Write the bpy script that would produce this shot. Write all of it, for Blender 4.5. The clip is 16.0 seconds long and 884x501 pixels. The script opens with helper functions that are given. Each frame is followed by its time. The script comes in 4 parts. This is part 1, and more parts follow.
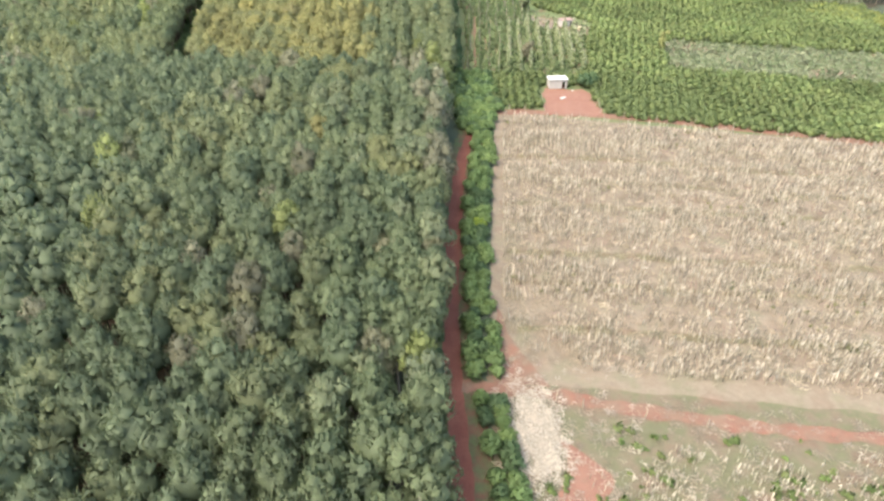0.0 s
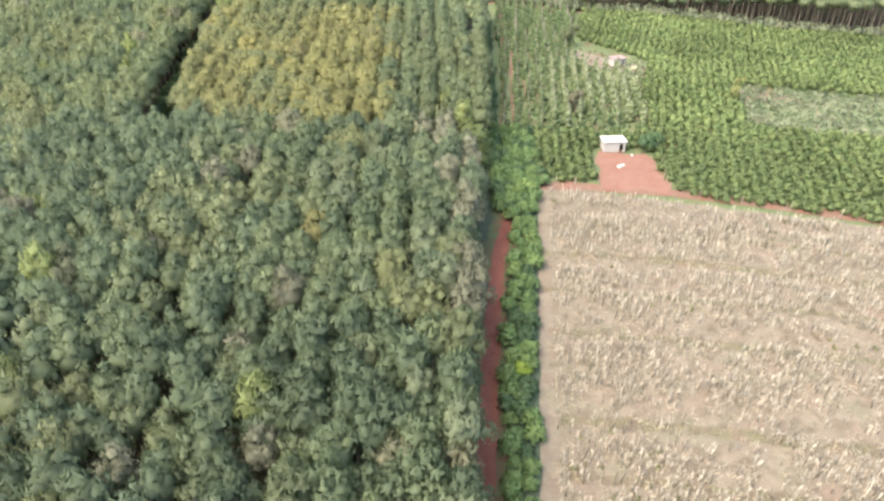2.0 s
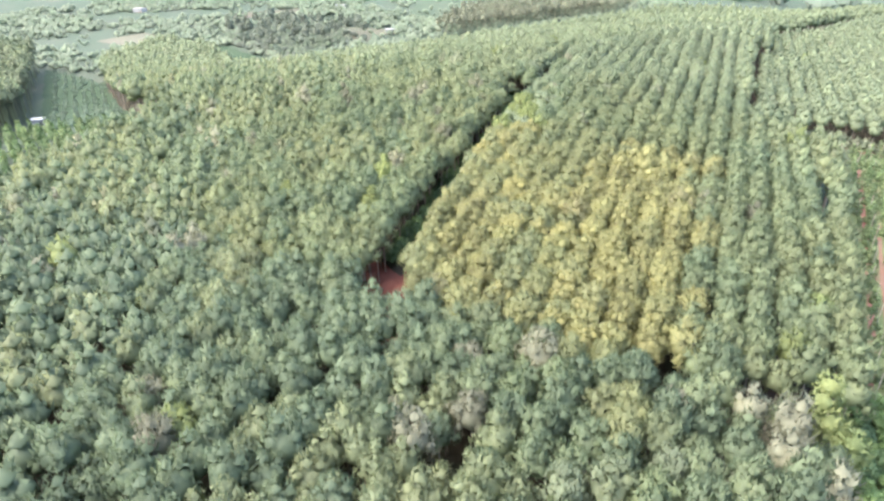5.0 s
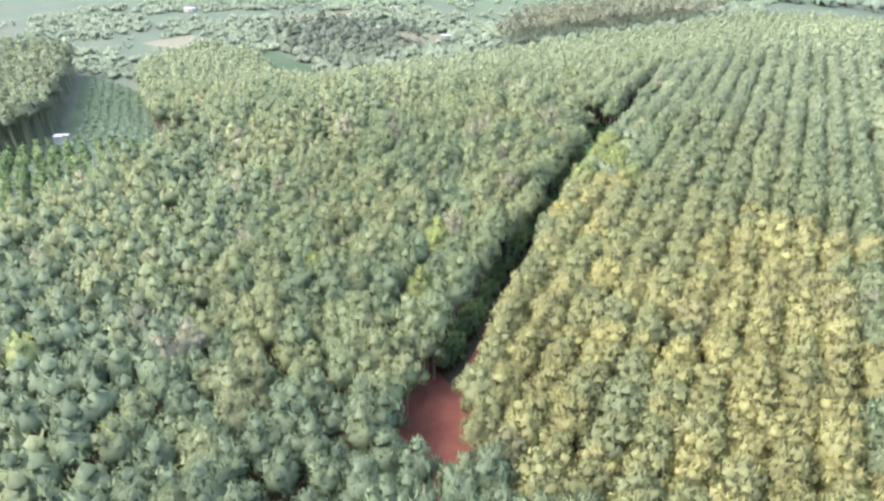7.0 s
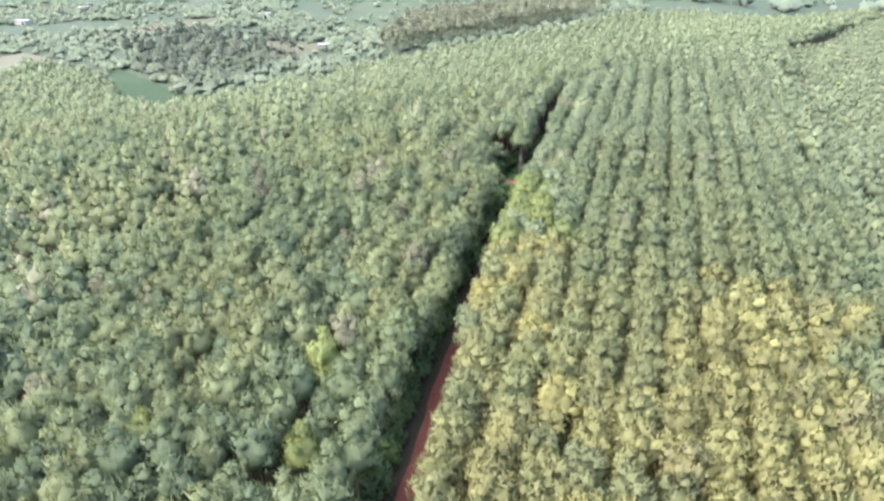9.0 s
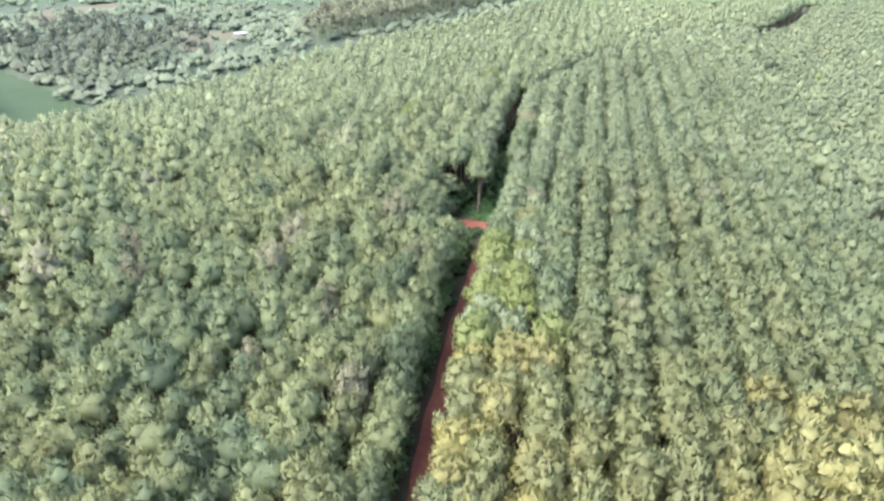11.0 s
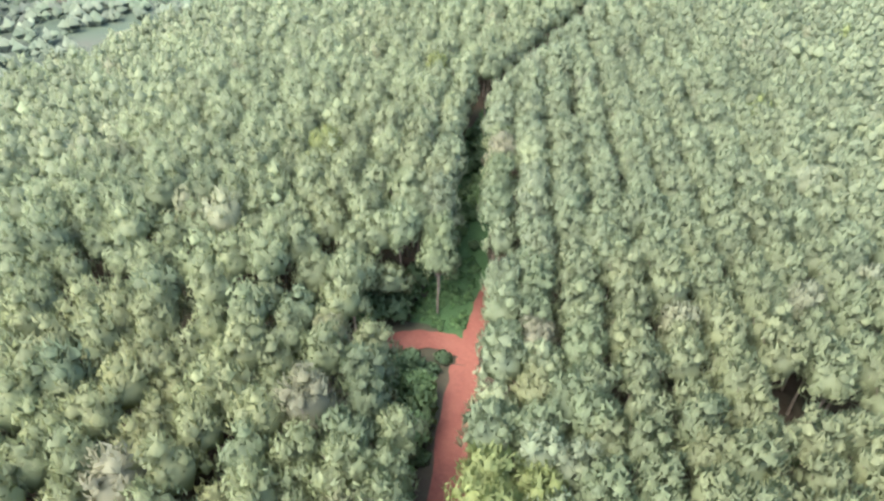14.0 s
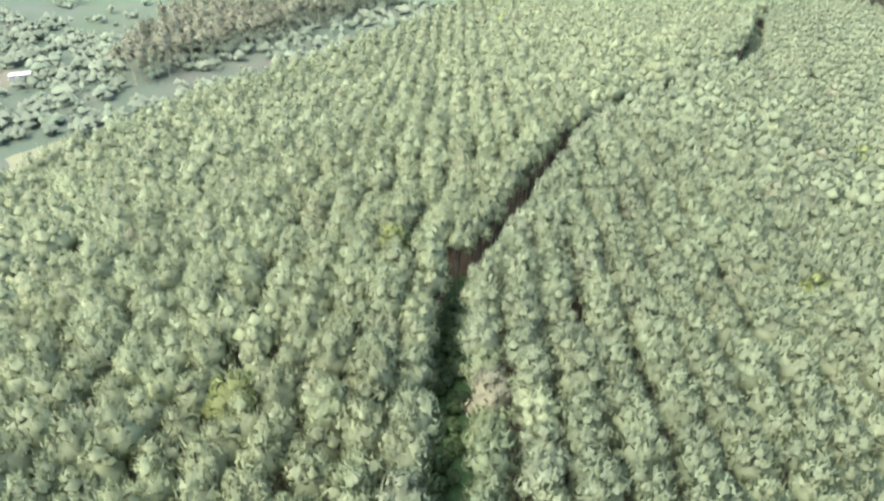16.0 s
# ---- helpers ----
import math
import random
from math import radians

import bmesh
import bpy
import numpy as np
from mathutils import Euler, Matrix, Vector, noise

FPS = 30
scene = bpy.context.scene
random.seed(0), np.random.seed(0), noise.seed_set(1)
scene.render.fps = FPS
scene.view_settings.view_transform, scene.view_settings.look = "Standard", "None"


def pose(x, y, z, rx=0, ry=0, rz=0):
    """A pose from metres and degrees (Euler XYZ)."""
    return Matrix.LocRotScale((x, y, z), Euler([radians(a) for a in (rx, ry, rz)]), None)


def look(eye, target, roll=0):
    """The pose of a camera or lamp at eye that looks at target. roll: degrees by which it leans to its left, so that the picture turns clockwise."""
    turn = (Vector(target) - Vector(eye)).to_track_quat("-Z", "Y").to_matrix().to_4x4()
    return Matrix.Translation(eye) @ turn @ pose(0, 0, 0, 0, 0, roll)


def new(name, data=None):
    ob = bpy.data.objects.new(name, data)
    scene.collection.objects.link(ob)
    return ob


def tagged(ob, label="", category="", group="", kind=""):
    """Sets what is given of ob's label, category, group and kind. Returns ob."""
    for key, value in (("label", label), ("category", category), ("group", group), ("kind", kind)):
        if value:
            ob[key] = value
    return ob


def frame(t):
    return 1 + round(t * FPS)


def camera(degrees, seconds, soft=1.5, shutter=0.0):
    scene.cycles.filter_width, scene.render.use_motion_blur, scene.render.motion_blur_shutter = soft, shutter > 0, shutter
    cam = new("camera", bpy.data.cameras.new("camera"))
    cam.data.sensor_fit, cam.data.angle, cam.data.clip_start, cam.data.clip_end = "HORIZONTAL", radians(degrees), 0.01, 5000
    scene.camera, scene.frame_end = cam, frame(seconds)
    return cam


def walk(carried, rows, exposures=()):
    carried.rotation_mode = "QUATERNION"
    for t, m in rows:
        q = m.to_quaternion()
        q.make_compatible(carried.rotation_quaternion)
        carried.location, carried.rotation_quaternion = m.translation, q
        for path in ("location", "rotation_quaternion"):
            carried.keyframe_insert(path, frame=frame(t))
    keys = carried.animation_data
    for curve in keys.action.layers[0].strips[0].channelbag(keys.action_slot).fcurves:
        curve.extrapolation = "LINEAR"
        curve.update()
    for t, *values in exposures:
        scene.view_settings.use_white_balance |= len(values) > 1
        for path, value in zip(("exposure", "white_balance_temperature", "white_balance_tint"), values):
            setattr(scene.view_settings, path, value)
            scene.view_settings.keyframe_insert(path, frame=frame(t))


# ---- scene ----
cam = camera(69.2, 16.0, soft=2.5)
METRES, EYE, TILT, LEAN, TURN = 260.0, 60.0, -35.0, 0.0, 0.0
ROWS = [
    (0.0, 0.0, 0.0, 0.0, 0.0, 0.0, -0.0),
    (0.5, -0.0015, 0.0266, 0.018, -0.02, 0.04, -0.02),
    (1.0, -0.0025, 0.0533, 0.0366, -0.0, 0.1, 0.01),
    (1.5, -0.0032, 0.0799, 0.0557, 0.41, 0.15, -0.24),
    (2.0, -0.0056, 0.106, 0.0743, 1.98, 0.21, -1.22),
    (2.5, -0.0092, 0.1313, 0.0928, 5.93, 0.06, -3.82),
    (3.0, -0.0144, 0.1568, 0.1115, 7.65, 0.47, -4.96),
    (3.5, -0.0228, 0.1809, 0.1299, 15.58, 1.09, -10.06),
    (4.0, -0.0336, 0.2039, 0.1475, 16.42, 2.55, -10.65),
    (4.5, -0.0457, 0.2271, 0.1641, 20.91, 3.26, -13.43),
    (5.0, -0.0595, 0.2495, 0.1807, 22.85, 3.33, -14.57),
    (7.5, -0.1441, 0.3551, 0.2542, 27.28, 1.82, -17.13),
    (8.0, -0.1589, 0.3775, 0.2683, 22.08, 3.19, -14.15),
    (8.5, -0.1713, 0.4002, 0.2829, 18.58, 3.93, -12.07),
    (9.0, -0.183, 0.4234, 0.2979, 17.98, 4.05, -11.7),
    (9.5, -0.1945, 0.4468, 0.3131, 17.37, 4.15, -11.34),
    (10.0, -0.2059, 0.4706, 0.329, 16.33, 4.34, -10.72),
    (12.5, -0.2521, 0.5929, 0.4082, 9.58, -2.5, -6.75),
    (13.0, -0.2597, 0.6178, 0.425, 9.8, -3.99, -6.89),
    (13.5, -0.2678, 0.6442, 0.4432, 9.65, -4.19, -6.78),
    (14.0, -0.2744, 0.6698, 0.4614, 7.56, -3.93, -5.34),
    (14.5, -0.2796, 0.6949, 0.4802, 5.31, -3.78, -3.81),
    (15.0, -0.2841, 0.7199, 0.4988, 4.35, -3.74, -3.16),
    (15.5, -0.2884, 0.7454, 0.5178, 4.34, -2.6, -3.18),
    (16.0, -0.2931, 0.7717, 0.5368, 4.28, 1.71, -3.21),
]
walk(cam, [(t, pose(0, 0, EYE, TILT, LEAN, TURN) @ pose(METRES * x, METRES * y, METRES * z, 90 + pitch, roll, yaw)) for t, x, y, z, yaw, pitch, roll in ROWS],
     exposures=[(0.0, 2.08, 6850, 9), (2.5, 2.27, 6650, 10), (3.5, 2.52, 6450, 11), (5.0, 2.71, 6200, 13), (8.0, 2.63, 6100, 14), (10.0, 2.55, 6100, 13), (14.0, 2.59, 6200, 12), (16.0, 2.54, 6250, 12)])

# ---- world and sun: bright overcast, a broad veiled sun high in the south-west ----
SUN_ELEVATION, SUN_AZIMUTH = 58.0, 235.0      # azimuth clockwise from +y
world = bpy.data.worlds.new("sky")
scene.world = world
world.use_nodes = True
wn = world.node_tree
sky = wn.nodes.new("ShaderNodeTexSky")
sky.sky_type = 'NISHITA'
sky.sun_disc = False
sky.sun_elevation, sky.sun_rotation = radians(SUN_ELEVATION), radians(SUN_AZIMUTH)
sky.dust_density, sky.air_density = 4.0, 1.2
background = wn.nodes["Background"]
wn.links.new(sky.outputs[0], background.inputs[0])
background.inputs[1].default_value = 0.15
sun_data = bpy.data.lights.new("sun", 'SUN')
sun_data.energy, sun_data.angle, sun_data.color = 1.05, radians(42), (1.0, 0.97, 0.92)
sun_ob = new("sun", sun_data)
sun_way = Vector((math.sin(radians(SUN_AZIMUTH)) * math.cos(radians(SUN_ELEVATION)),
                  math.cos(radians(SUN_AZIMUTH)) * math.cos(radians(SUN_ELEVATION)), math.sin(radians(SUN_ELEVATION))))
sun_ob.matrix_world = look(sun_way * 200, (0, 0, 0))


# ---- materials ----
def mat(name):
    m = bpy.data.materials.new(name)
    m.use_nodes = True
    return m, m.node_tree.nodes, m.node_tree.links, m.node_tree.nodes["Principled BSDF"]


def ramp(nodes, stops):
    r = nodes.new("ShaderNodeValToRGB")
    while len(r.color_ramp.elements) < len(stops):
        r.color_ramp.elements.new(0.5)
    for e, (p, c) in zip(r.color_ramp.elements, stops):
        e.position, e.color = p, (*c, 1)
    return r


def noise_node(nodes, links, coord, scale, detail=4, rough=0.6):
    n = nodes.new("ShaderNodeTexNoise")
    n.inputs["Scale"].default_value, n.inputs["Detail"].default_value, n.inputs["Roughness"].default_value = scale, detail, rough
    links.new(coord, n.inputs["Vector"])
    return n


def mix_colour(nodes, links, fac, a, b, mode='MIX'):
    n = nodes.new("ShaderNodeMix")
    n.data_type, n.blend_type = 'RGBA', mode
    for sock, v in ((n.inputs[0], fac), (n.inputs[6], a), (n.inputs[7], b)):
        if isinstance(v, (int, float)):
            sock.default_value = v
        elif isinstance(v, tuple):
            sock.default_value = (*v, 1)
        else:
            links.new(v, sock)
    return n.outputs[2]


def earth(name, big, small, scale_big=0.08, scale_small=1.6, bump=0.4, roughness=0.95):
    """Ground: two scales of colour and a bump. big and small: lists of (position, colour)."""
    m, n, l, p = mat(name)
    geo = n.new("ShaderNodeNewGeometry")
    a = noise_node(n, l, geo.outputs["Position"], scale_big, 5)
    b = noise_node(n, l, geo.outputs["Position"], scale_small, 6, 0.7)
    ra, rb = ramp(n, big), ramp(n, small)
    l.new(a.outputs[0], ra.inputs[0])
    l.new(b.outputs[0], rb.inputs[0])
    l.new(mix_colour(n, l, 0.85, ra.outputs[0], rb.outputs[0], 'MULTIPLY'), p.inputs["Base Color"])
    p.inputs["Roughness"].default_value = roughness
    p.inputs["Specular IOR Level"].default_value = 0.15
    bp = n.new("ShaderNodeBump")
    bp.inputs["Strength"].default_value, bp.inputs["Distance"].default_value = bump, 0.25
    l.new(b.outputs[0], bp.inputs["Height"])
    l.new(bp.outputs[0], p.inputs["Normal"])
    return m


GREY = [(0.25, (0.62, 0.62, 0.62)), (0.75, (1.0, 1.0, 1.0))]
GROUND = earth("ground_grass_and_soil", [(0.3, (0.088, 0.086, 0.062)), (0.42, (0.070, 0.085, 0.056)), (0.55, (0.060, 0.082, 0.051)), (0.68, (0.080, 0.093, 0.062))], GREY, 0.02)
FLOOR = earth("forest_floor_litter", [(0.35, (0.062, 0.044, 0.03)), (0.65, (0.055, 0.058, 0.034))], GREY, 0.12)
LATERITE = earth("red_laterite", [(0.3, (0.165, 0.060, 0.042)), (0.7, (0.21, 0.086, 0.059))], GREY, 0.25, 2.5)
YARD = earth("red_yard_soil", [(0.3, (0.195, 0.095, 0.068)), (0.7, (0.225, 0.128, 0.092))], GREY, 0.25, 2.5)
STUBBLE = earth("dry_field_soil", [(0.3, (0.205, 0.152, 0.112)), (0.42, (0.175, 0.14, 0.10)), (0.52, (0.20, 0.163, 0.118)), (0.68, (0.155, 0.142, 0.093))], GREY, 0.22, 1.2)
STRAW_EARTH = earth("pale_straw_litter", [(0.3, (0.36, 0.31, 0.25)), (0.7, (0.44, 0.395, 0.33))], GREY, 0.4, 3.0)
CROP_EARTH = earth("crop_soil_with_weeds", [(0.33, (0.14, 0.09, 0.056)), (0.45, (0.115, 0.135, 0.062)), (0.7, (0.10, 0.142, 0.058))], GREY, 0.15)
PALE_EARTH = earth("pale_weedy_soil", [(0.36, (0.20, 0.14, 0.10)), (0.46, (0.155, 0.165, 0.092)), (0.7, (0.14, 0.175, 0.085))], GREY, 0.07)
WEEDY = earth("straw_and_weeds", [(0.34, (0.140, 0.098, 0.068)), (0.46, (0.142, 0.120, 0.080)), (0.56, (0.110, 0.112, 0.062)), (0.66, (0.150, 0.130, 0.088))], GREY, 0.22, 1.4)
DUSTY = earth("dusty_red_road", [(0.35, (0.190, 0.092, 0.064)), (0.62, (0.180, 0.122, 0.086))], GREY, 0.3, 1.6)
VERGE = earth("verge_litter_and_weeds", [(0.35, (0.15, 0.075, 0.05)), (0.5, (0.10, 0.095, 0.05)), (0.65, (0.085, 0.12, 0.05))], GREY, 0.5, 2.0)
LUSH = earth("lush_grass", [(0.3, (0.036, 0.075, 0.028)), (0.7, (0.055, 0.105, 0.037))], GREY, 0.3, 2.5)
MEADOW = earth("green_meadow", [(0.3, (0.060, 0.084, 0.046)), (0.7, (0.080, 0.098, 0.060))], GREY, 0.06)
DRY_MEADOW = earth("dry_pale_meadow", [(0.3, (0.12, 0.10, 0.07)), (0.7, (0.09, 0.102, 0.06))], GREY, 0.05)
MARGIN = earth("pale_margin_grass", [(0.3, (0.15, 0.15, 0.085)), (0.7, (0.125, 0.145, 0.075))], GREY, 0.08)
# deep green grass, darkened further by shade painted into the colour
SUNKEN = earth("deep_green_with_shade", [(0.3, (0.034, 0.058, 0.028)), (0.7, (0.046, 0.07, 0.035))], GREY, 0.06)
HAZEL = earth("greyish_fallow", [(0.3, (0.135, 0.12, 0.085)), (0.7, (0.115, 0.12, 0.075))], GREY, 0.05)


def leaf_material(name):
    """Foliage: the plant's own colour from its mesh, varied leaf by leaf and plant by plant, slightly translucent."""
    m, n, l, p = mat(name)
    attr = n.new("ShaderNodeAttribute")
    attr.attribute_name = "leaf_colour"
    geo = n.new("ShaderNodeNewGeometry")
    info = n.new("ShaderNodeObjectInfo")
    isl = ramp(n, [(0.0, (0.80, 0.81, 0.80)), (0.55, (1.0, 1.0, 1.0)), (1.0, (1.19, 1.18, 1.13))])
    l.new(geo.outputs["Random Per Island"], isl.inputs[0])
    per = ramp(n, [(0.0, (0.93, 0.94, 0.96)), (0.5, (1.0, 1.0, 1.0)), (1.0, (1.08, 1.06, 0.99))])
    l.new(info.outputs["Random"], per.inputs[0])
    c = mix_colour(n, l, 1.0, attr.outputs["Color"], isl.outputs[0], 'MULTIPLY')
    c = mix_colour(n, l, 1.0, c, per.outputs[0], 'MULTIPLY')
    l.new(c, p.inputs["Base Color"])
    p.inputs["Roughness"].default_value = 0.62
    p.inputs["Specular IOR Level"].default_value = 0.25
    tr = n.new("ShaderNodeBsdfTranslucent")
    l.new(c, tr.inputs["Color"])
    mx = n.new("ShaderNodeMixShader")
    mx.inputs[0].default_value = 0.5
    l.new(p.outputs[0], mx.inputs[1])
    l.new(tr.outputs[0], mx.inputs[2])
    l.new(mx.outputs[0], n["Material Output"].inputs["Surface"])
    return m


LEAF = leaf_material("leaf")
BARK = earth("pale_bark", [(0.3, (0.20, 0.16, 0.12)), (0.7, (0.30, 0.26, 0.20))], GREY, 1.5, 9.0)


def plain(name, colour, roughness=0.7, metal=0.0, wear=0.3, scale=3.0):
    m, n, l, p = mat(name)
    tc = n.new("ShaderNodeTexCoord")
    a = noise_node(n, l, tc.outputs["Object"], scale, 6, 0.7)
    r = ramp(n, [(0.3, tuple(v * (1 - wear) for v in colour)), (0.65, colour)])
    l.new(a.outputs[0], r.inputs[0])
    l.new(r.outputs[0], p.inputs["Base Color"])
    p.inputs["Roughness"].default_value, p.inputs["Metallic"].default_value = roughness, metal
    return m


# ---- terrain ----
def step(a, b, v):
    u = np.clip((np.asarray(v, float) - a) / (b - a), 0, 1)
    return u * u * (3 - 2 * u)


def height(x, y):
    """The lie of the land: level in the south-east, a low ridge in the north, a fall towards the north-west valley."""
    x, y = np.asarray(x, float), np.asarray(y, float)
    ridge = 5.0 * step(150, 265, y) * step(10, -60, x)
    past = (-x - 95) * 0.8 + (y - 250) * 0.6
    fall = -17.0 * step(20, 150, past)
    hills = 5.0 * np.sin(x * 0.006 + 1.0) * np.sin(y * 0.005 + 0.4) * step(250, 700, np.hypot(x + 40, y - 150))
    return ridge + fall + hills


def height1(x, y):
    return float(height(x, y))


# ---- mesh tools ----
def mesh_from(name, verts, faces, material, colours=None, smooth=False, slots=None, slot_of=None, normals=None):
    """A mesh from numpy arrays: verts (n, 3), faces (m, 3 or 4); normals: of the vertices, where foliage is shaded as round masses."""
    me = bpy.data.meshes.new(name)
    verts, faces = np.asarray(verts, np.float32), np.asarray(faces, np.int32)
    k = faces.shape[1]
    me.vertices.add(len(verts))
    me.vertices.foreach_set("co", verts.ravel())
    me.loops.add(faces.size)
    me.loops.foreach_set("vertex_index", faces.ravel())
    me.polygons.add(len(faces))
    me.polygons.foreach_set("loop_start", np.arange(0, faces.size, k, dtype=np.int32))
    for mm in (slots or [material]):
        me.materials.append(mm)
    if slot_of is not None:
        me.polygons.foreach_set("material_index", np.asarray(slot_of, np.int32))
    if smooth:
        me.polygons.foreach_set("use_smooth", np.ones(len(faces), bool))
    if colours is not None:
        at = me.attributes.new("leaf_colour", 'FLOAT_COLOR', 'POINT')
        at.data.foreach_set("color", np.c_[colours, np.ones(len(verts))].astype(np.float32).ravel())
    me.update()
    me.validate()
    if normals is not None:
        me.normals_split_custom_set_from_vertices(np.asarray(normals, np.float32))
    return me


def part(name, bm, material, parent, label=""):
    """Links a bmesh as one mesh object under a thing or a part."""
    me = bpy.data.meshes.new(name)
    bm.to_mesh(me)
    bm.free()
    me.materials.append(material)
    ob = new(name, me)
    ob.parent = parent
    return tagged(ob, label)


def thing(name, place, turn=0.0, label="", category="", group=""):
    ob = new(name)
    ob.matrix_world = pose(*place, 0, 0, turn)
    return tagged(ob, label, category, group)


def box(bm, centre, size, rz=0.0, rx=0.0, ry=0.0, bevel=0.0):
    m = pose(*centre, rx, ry, rz) @ Matrix.Diagonal((*size, 1))
    made = bmesh.ops.create_cube(bm, size=1.0, matrix=m)
    if bevel:
        edges = list({e for v in made["verts"] for e in v.link_edges})
        bmesh.ops.bevel(bm, geom=edges, offset=bevel, segments=1, affect='EDGES')
    return bm


def tube(points, radii, sides=6):
    """Verts and faces (quads) of a tapered tube through the points."""
    pts = np.asarray(points, float)
    verts, faces = [], []
    for i, (p, r) in enumerate(zip(pts, radii)):
        d = pts[min(i + 1, len(pts) - 1)] - pts[max(i - 1, 0)]
        d = d / np.linalg.norm(d)
        side = np.cross(d, (0.31, 0.95, 0.05))
        side /= np.linalg.norm(side)
        up = np.cross(d, side)
        for k in range(sides):
            a = 2 * math.pi * k / sides
            verts.append(p + r * (math.cos(a) * side + math.sin(a) * up))
    for i in range(len(pts) - 1):
        for k in range(sides):
            a, b = i * sides + k, i * sides + (k + 1) % sides
            faces.append((a, b, b + sides, a + sides))
    return np.array(verts), np.array(faces)


def quads_to_tris(f):
    f = np.asarray(f)
    return np.r_[f[:, [0, 1, 2]], f[:, [0, 2, 3]]]


def wood_of(tubes):
    """Tubes as one triangle shape with side-facing normals."""
    vs, fs, ns, n = [], [], [], 0
    for v, f in tubes:
        mid = np.repeat(v.reshape(-1, tube_sides(f), 3).mean(1), tube_sides(f), axis=0)
        d = v - mid
        vs.append(v), fs.append(quads_to_tris(f) + n), ns.append(d / (np.linalg.norm(d, axis=1)[:, None] + 1e-9))
        n += len(v)
    return np.concatenate(vs), np.concatenate(fs), np.concatenate(ns)


def tube_sides(f):
    return int(f[0][3] - f[0][0])


# ---- foliage ----
def leaves(rng, puffs, count, length, width, up=0.35, low=-0.35, calm=0.45, fan=0.0, stretch=1.25):
    """Loose leaf sprays over a set of round puffs (x, y, z, r): single triangles, uneven, with gaps."""
    puffs = np.asarray(puffs, float)
    w = puffs[:, 3] ** 2
    pick = rng.choice(len(puffs), count, p=w / w.sum())
    d = rng.normal(size=(count, 3))
    d[:, 2] = np.abs(d[:, 2]) * 1.1 + low
    d /= np.linalg.norm(d, axis=1)[:, None]
    off = d * (1, 1, stretch) * puffs[pick, 3:4] * rng.uniform(0.72, 1.08, (count, 1))
    lean = puffs[pick, :2] * fan
    off[:, :2] += lean * off[:, 2:3]
    p = puffs[pick, :3] + off
    along = d * (0.55 - 0.7 * fan) + rng.normal(size=(count, 3)) * (0.55 - 0.8 * fan) + (0, 0, up)
    along[:, :2] += lean
    along /= np.linalg.norm(along, axis=1)[:, None]
    across = np.cross(along, rng.normal(size=(count, 3)))
    across /= np.linalg.norm(across, axis=1)[:, None]
    ln = length * rng.uniform(0.6, 1.35, (count, 1))
    wd = width * rng.uniform(0.6, 1.35, (count, 1))
    corners = np.stack([p - across * wd - along * ln * 0.35, p + across * wd - along * ln * 0.35, p + along * ln * 0.65], 1)
    flat = np.cross(corners[:, 1] - corners[:, 0], corners[:, 2] - corners[:, 0])
    flat /= np.linalg.norm(flat, axis=1)[:, None] + 1e-9
    turned = (flat * d).sum(1) < 0
    corners[turned] = corners[turned][:, [1, 0, 2]]
    flat[turned] *= -1
    middle = np.average(puffs[:, :3], axis=0, weights=w)
    whole = p - middle + (0, 0, 0.25 * np.ptp(p[:, 2]))
    whole /= np.linalg.norm(whole, axis=1)[:, None] + 1e-9
    n = (1 - calm) * d + calm * whole + 0.12 * flat + (0, 0, 0.25)
    n /= np.linalg.norm(n, axis=1)[:, None]
    return corners.reshape(-1, 3), np.arange(3 * count).reshape(-1, 3), np.repeat(n, 3, axis=0)


ICO = None


def ico():
    global ICO
    if ICO is None:
        b = bmesh.new()
        bmesh.ops.create_icosphere(b, subdivisions=1, radius=1.0)
        ICO = (np.array([v.co[:] for v in b.verts]), np.array([[v.index for v in f.verts] for f in b.faces]))
        b.free()
    return ICO


def core(rng, puffs, shrink):
    """Dark dense inside of a crown: rough low lumps, one for each puff."""
    iv, jf = ico()
    vs, fs, n = [], [], 0
    for x, y, z, r in puffs:
        vs.append(iv * r * shrink * rng.uniform(0.85, 1.15, (len(iv), 1)) + (x, y, z))
        fs.append(jf + n)
        n += len(iv)
    return np.concatenate(vs), np.concatenate(fs), np.tile(iv, (len(puffs), 1))


def join(*some):
    vs, fs, ns, n = [], [], [], 0
    for v, f, m in some:
        vs.append(v), fs.append(f + n), ns.append(m)
        n += len(v)
    return np.concatenate(vs), np.concatenate(fs), np.concatenate(ns)


def rubber_wood(rng, top, sides=5, limbs=4):
    lean = rng.normal(size=2) * 0.25
    z0 = 6.5
    if not limbs and sides < 4:
        return wood_of([tube([(0, 0, -0.4), (lean[0], lean[1], top - 2)], (0.17, 0.08), sides)])
    made = [tube([(0, 0, -0.4), (lean[0] * 0.4, lean[1] * 0.4, 3.5), (lean[0], lean[1], z0), (lean[0], lean[1], top - 1.5)], (0.17, 0.13, 0.11, 0.04), sides)]
    for k in range(limbs):
        a = 2.1 * k + rng.uniform(-0.4, 0.4)
        x, y, z = 1.5 * math.cos(a), 1.5 * math.sin(a), rng.uniform(9.6, 10.8)
        made.append(tube([(lean[0], lean[1], z0 - 0.6 + 0.3 * k), (0.5 * x, 0.5 * y, 0.5 * (z + z0) - 0.3), (x, y, z)], (0.075, 0.055, 0.025), 3))
    return wood_of(made)


OCTA = (np.array([(1, 0, 0), (0, 1, 0), (-1, 0, 0), (0, -1, 0), (0, 0, 1), (0, 0, -1)], float),
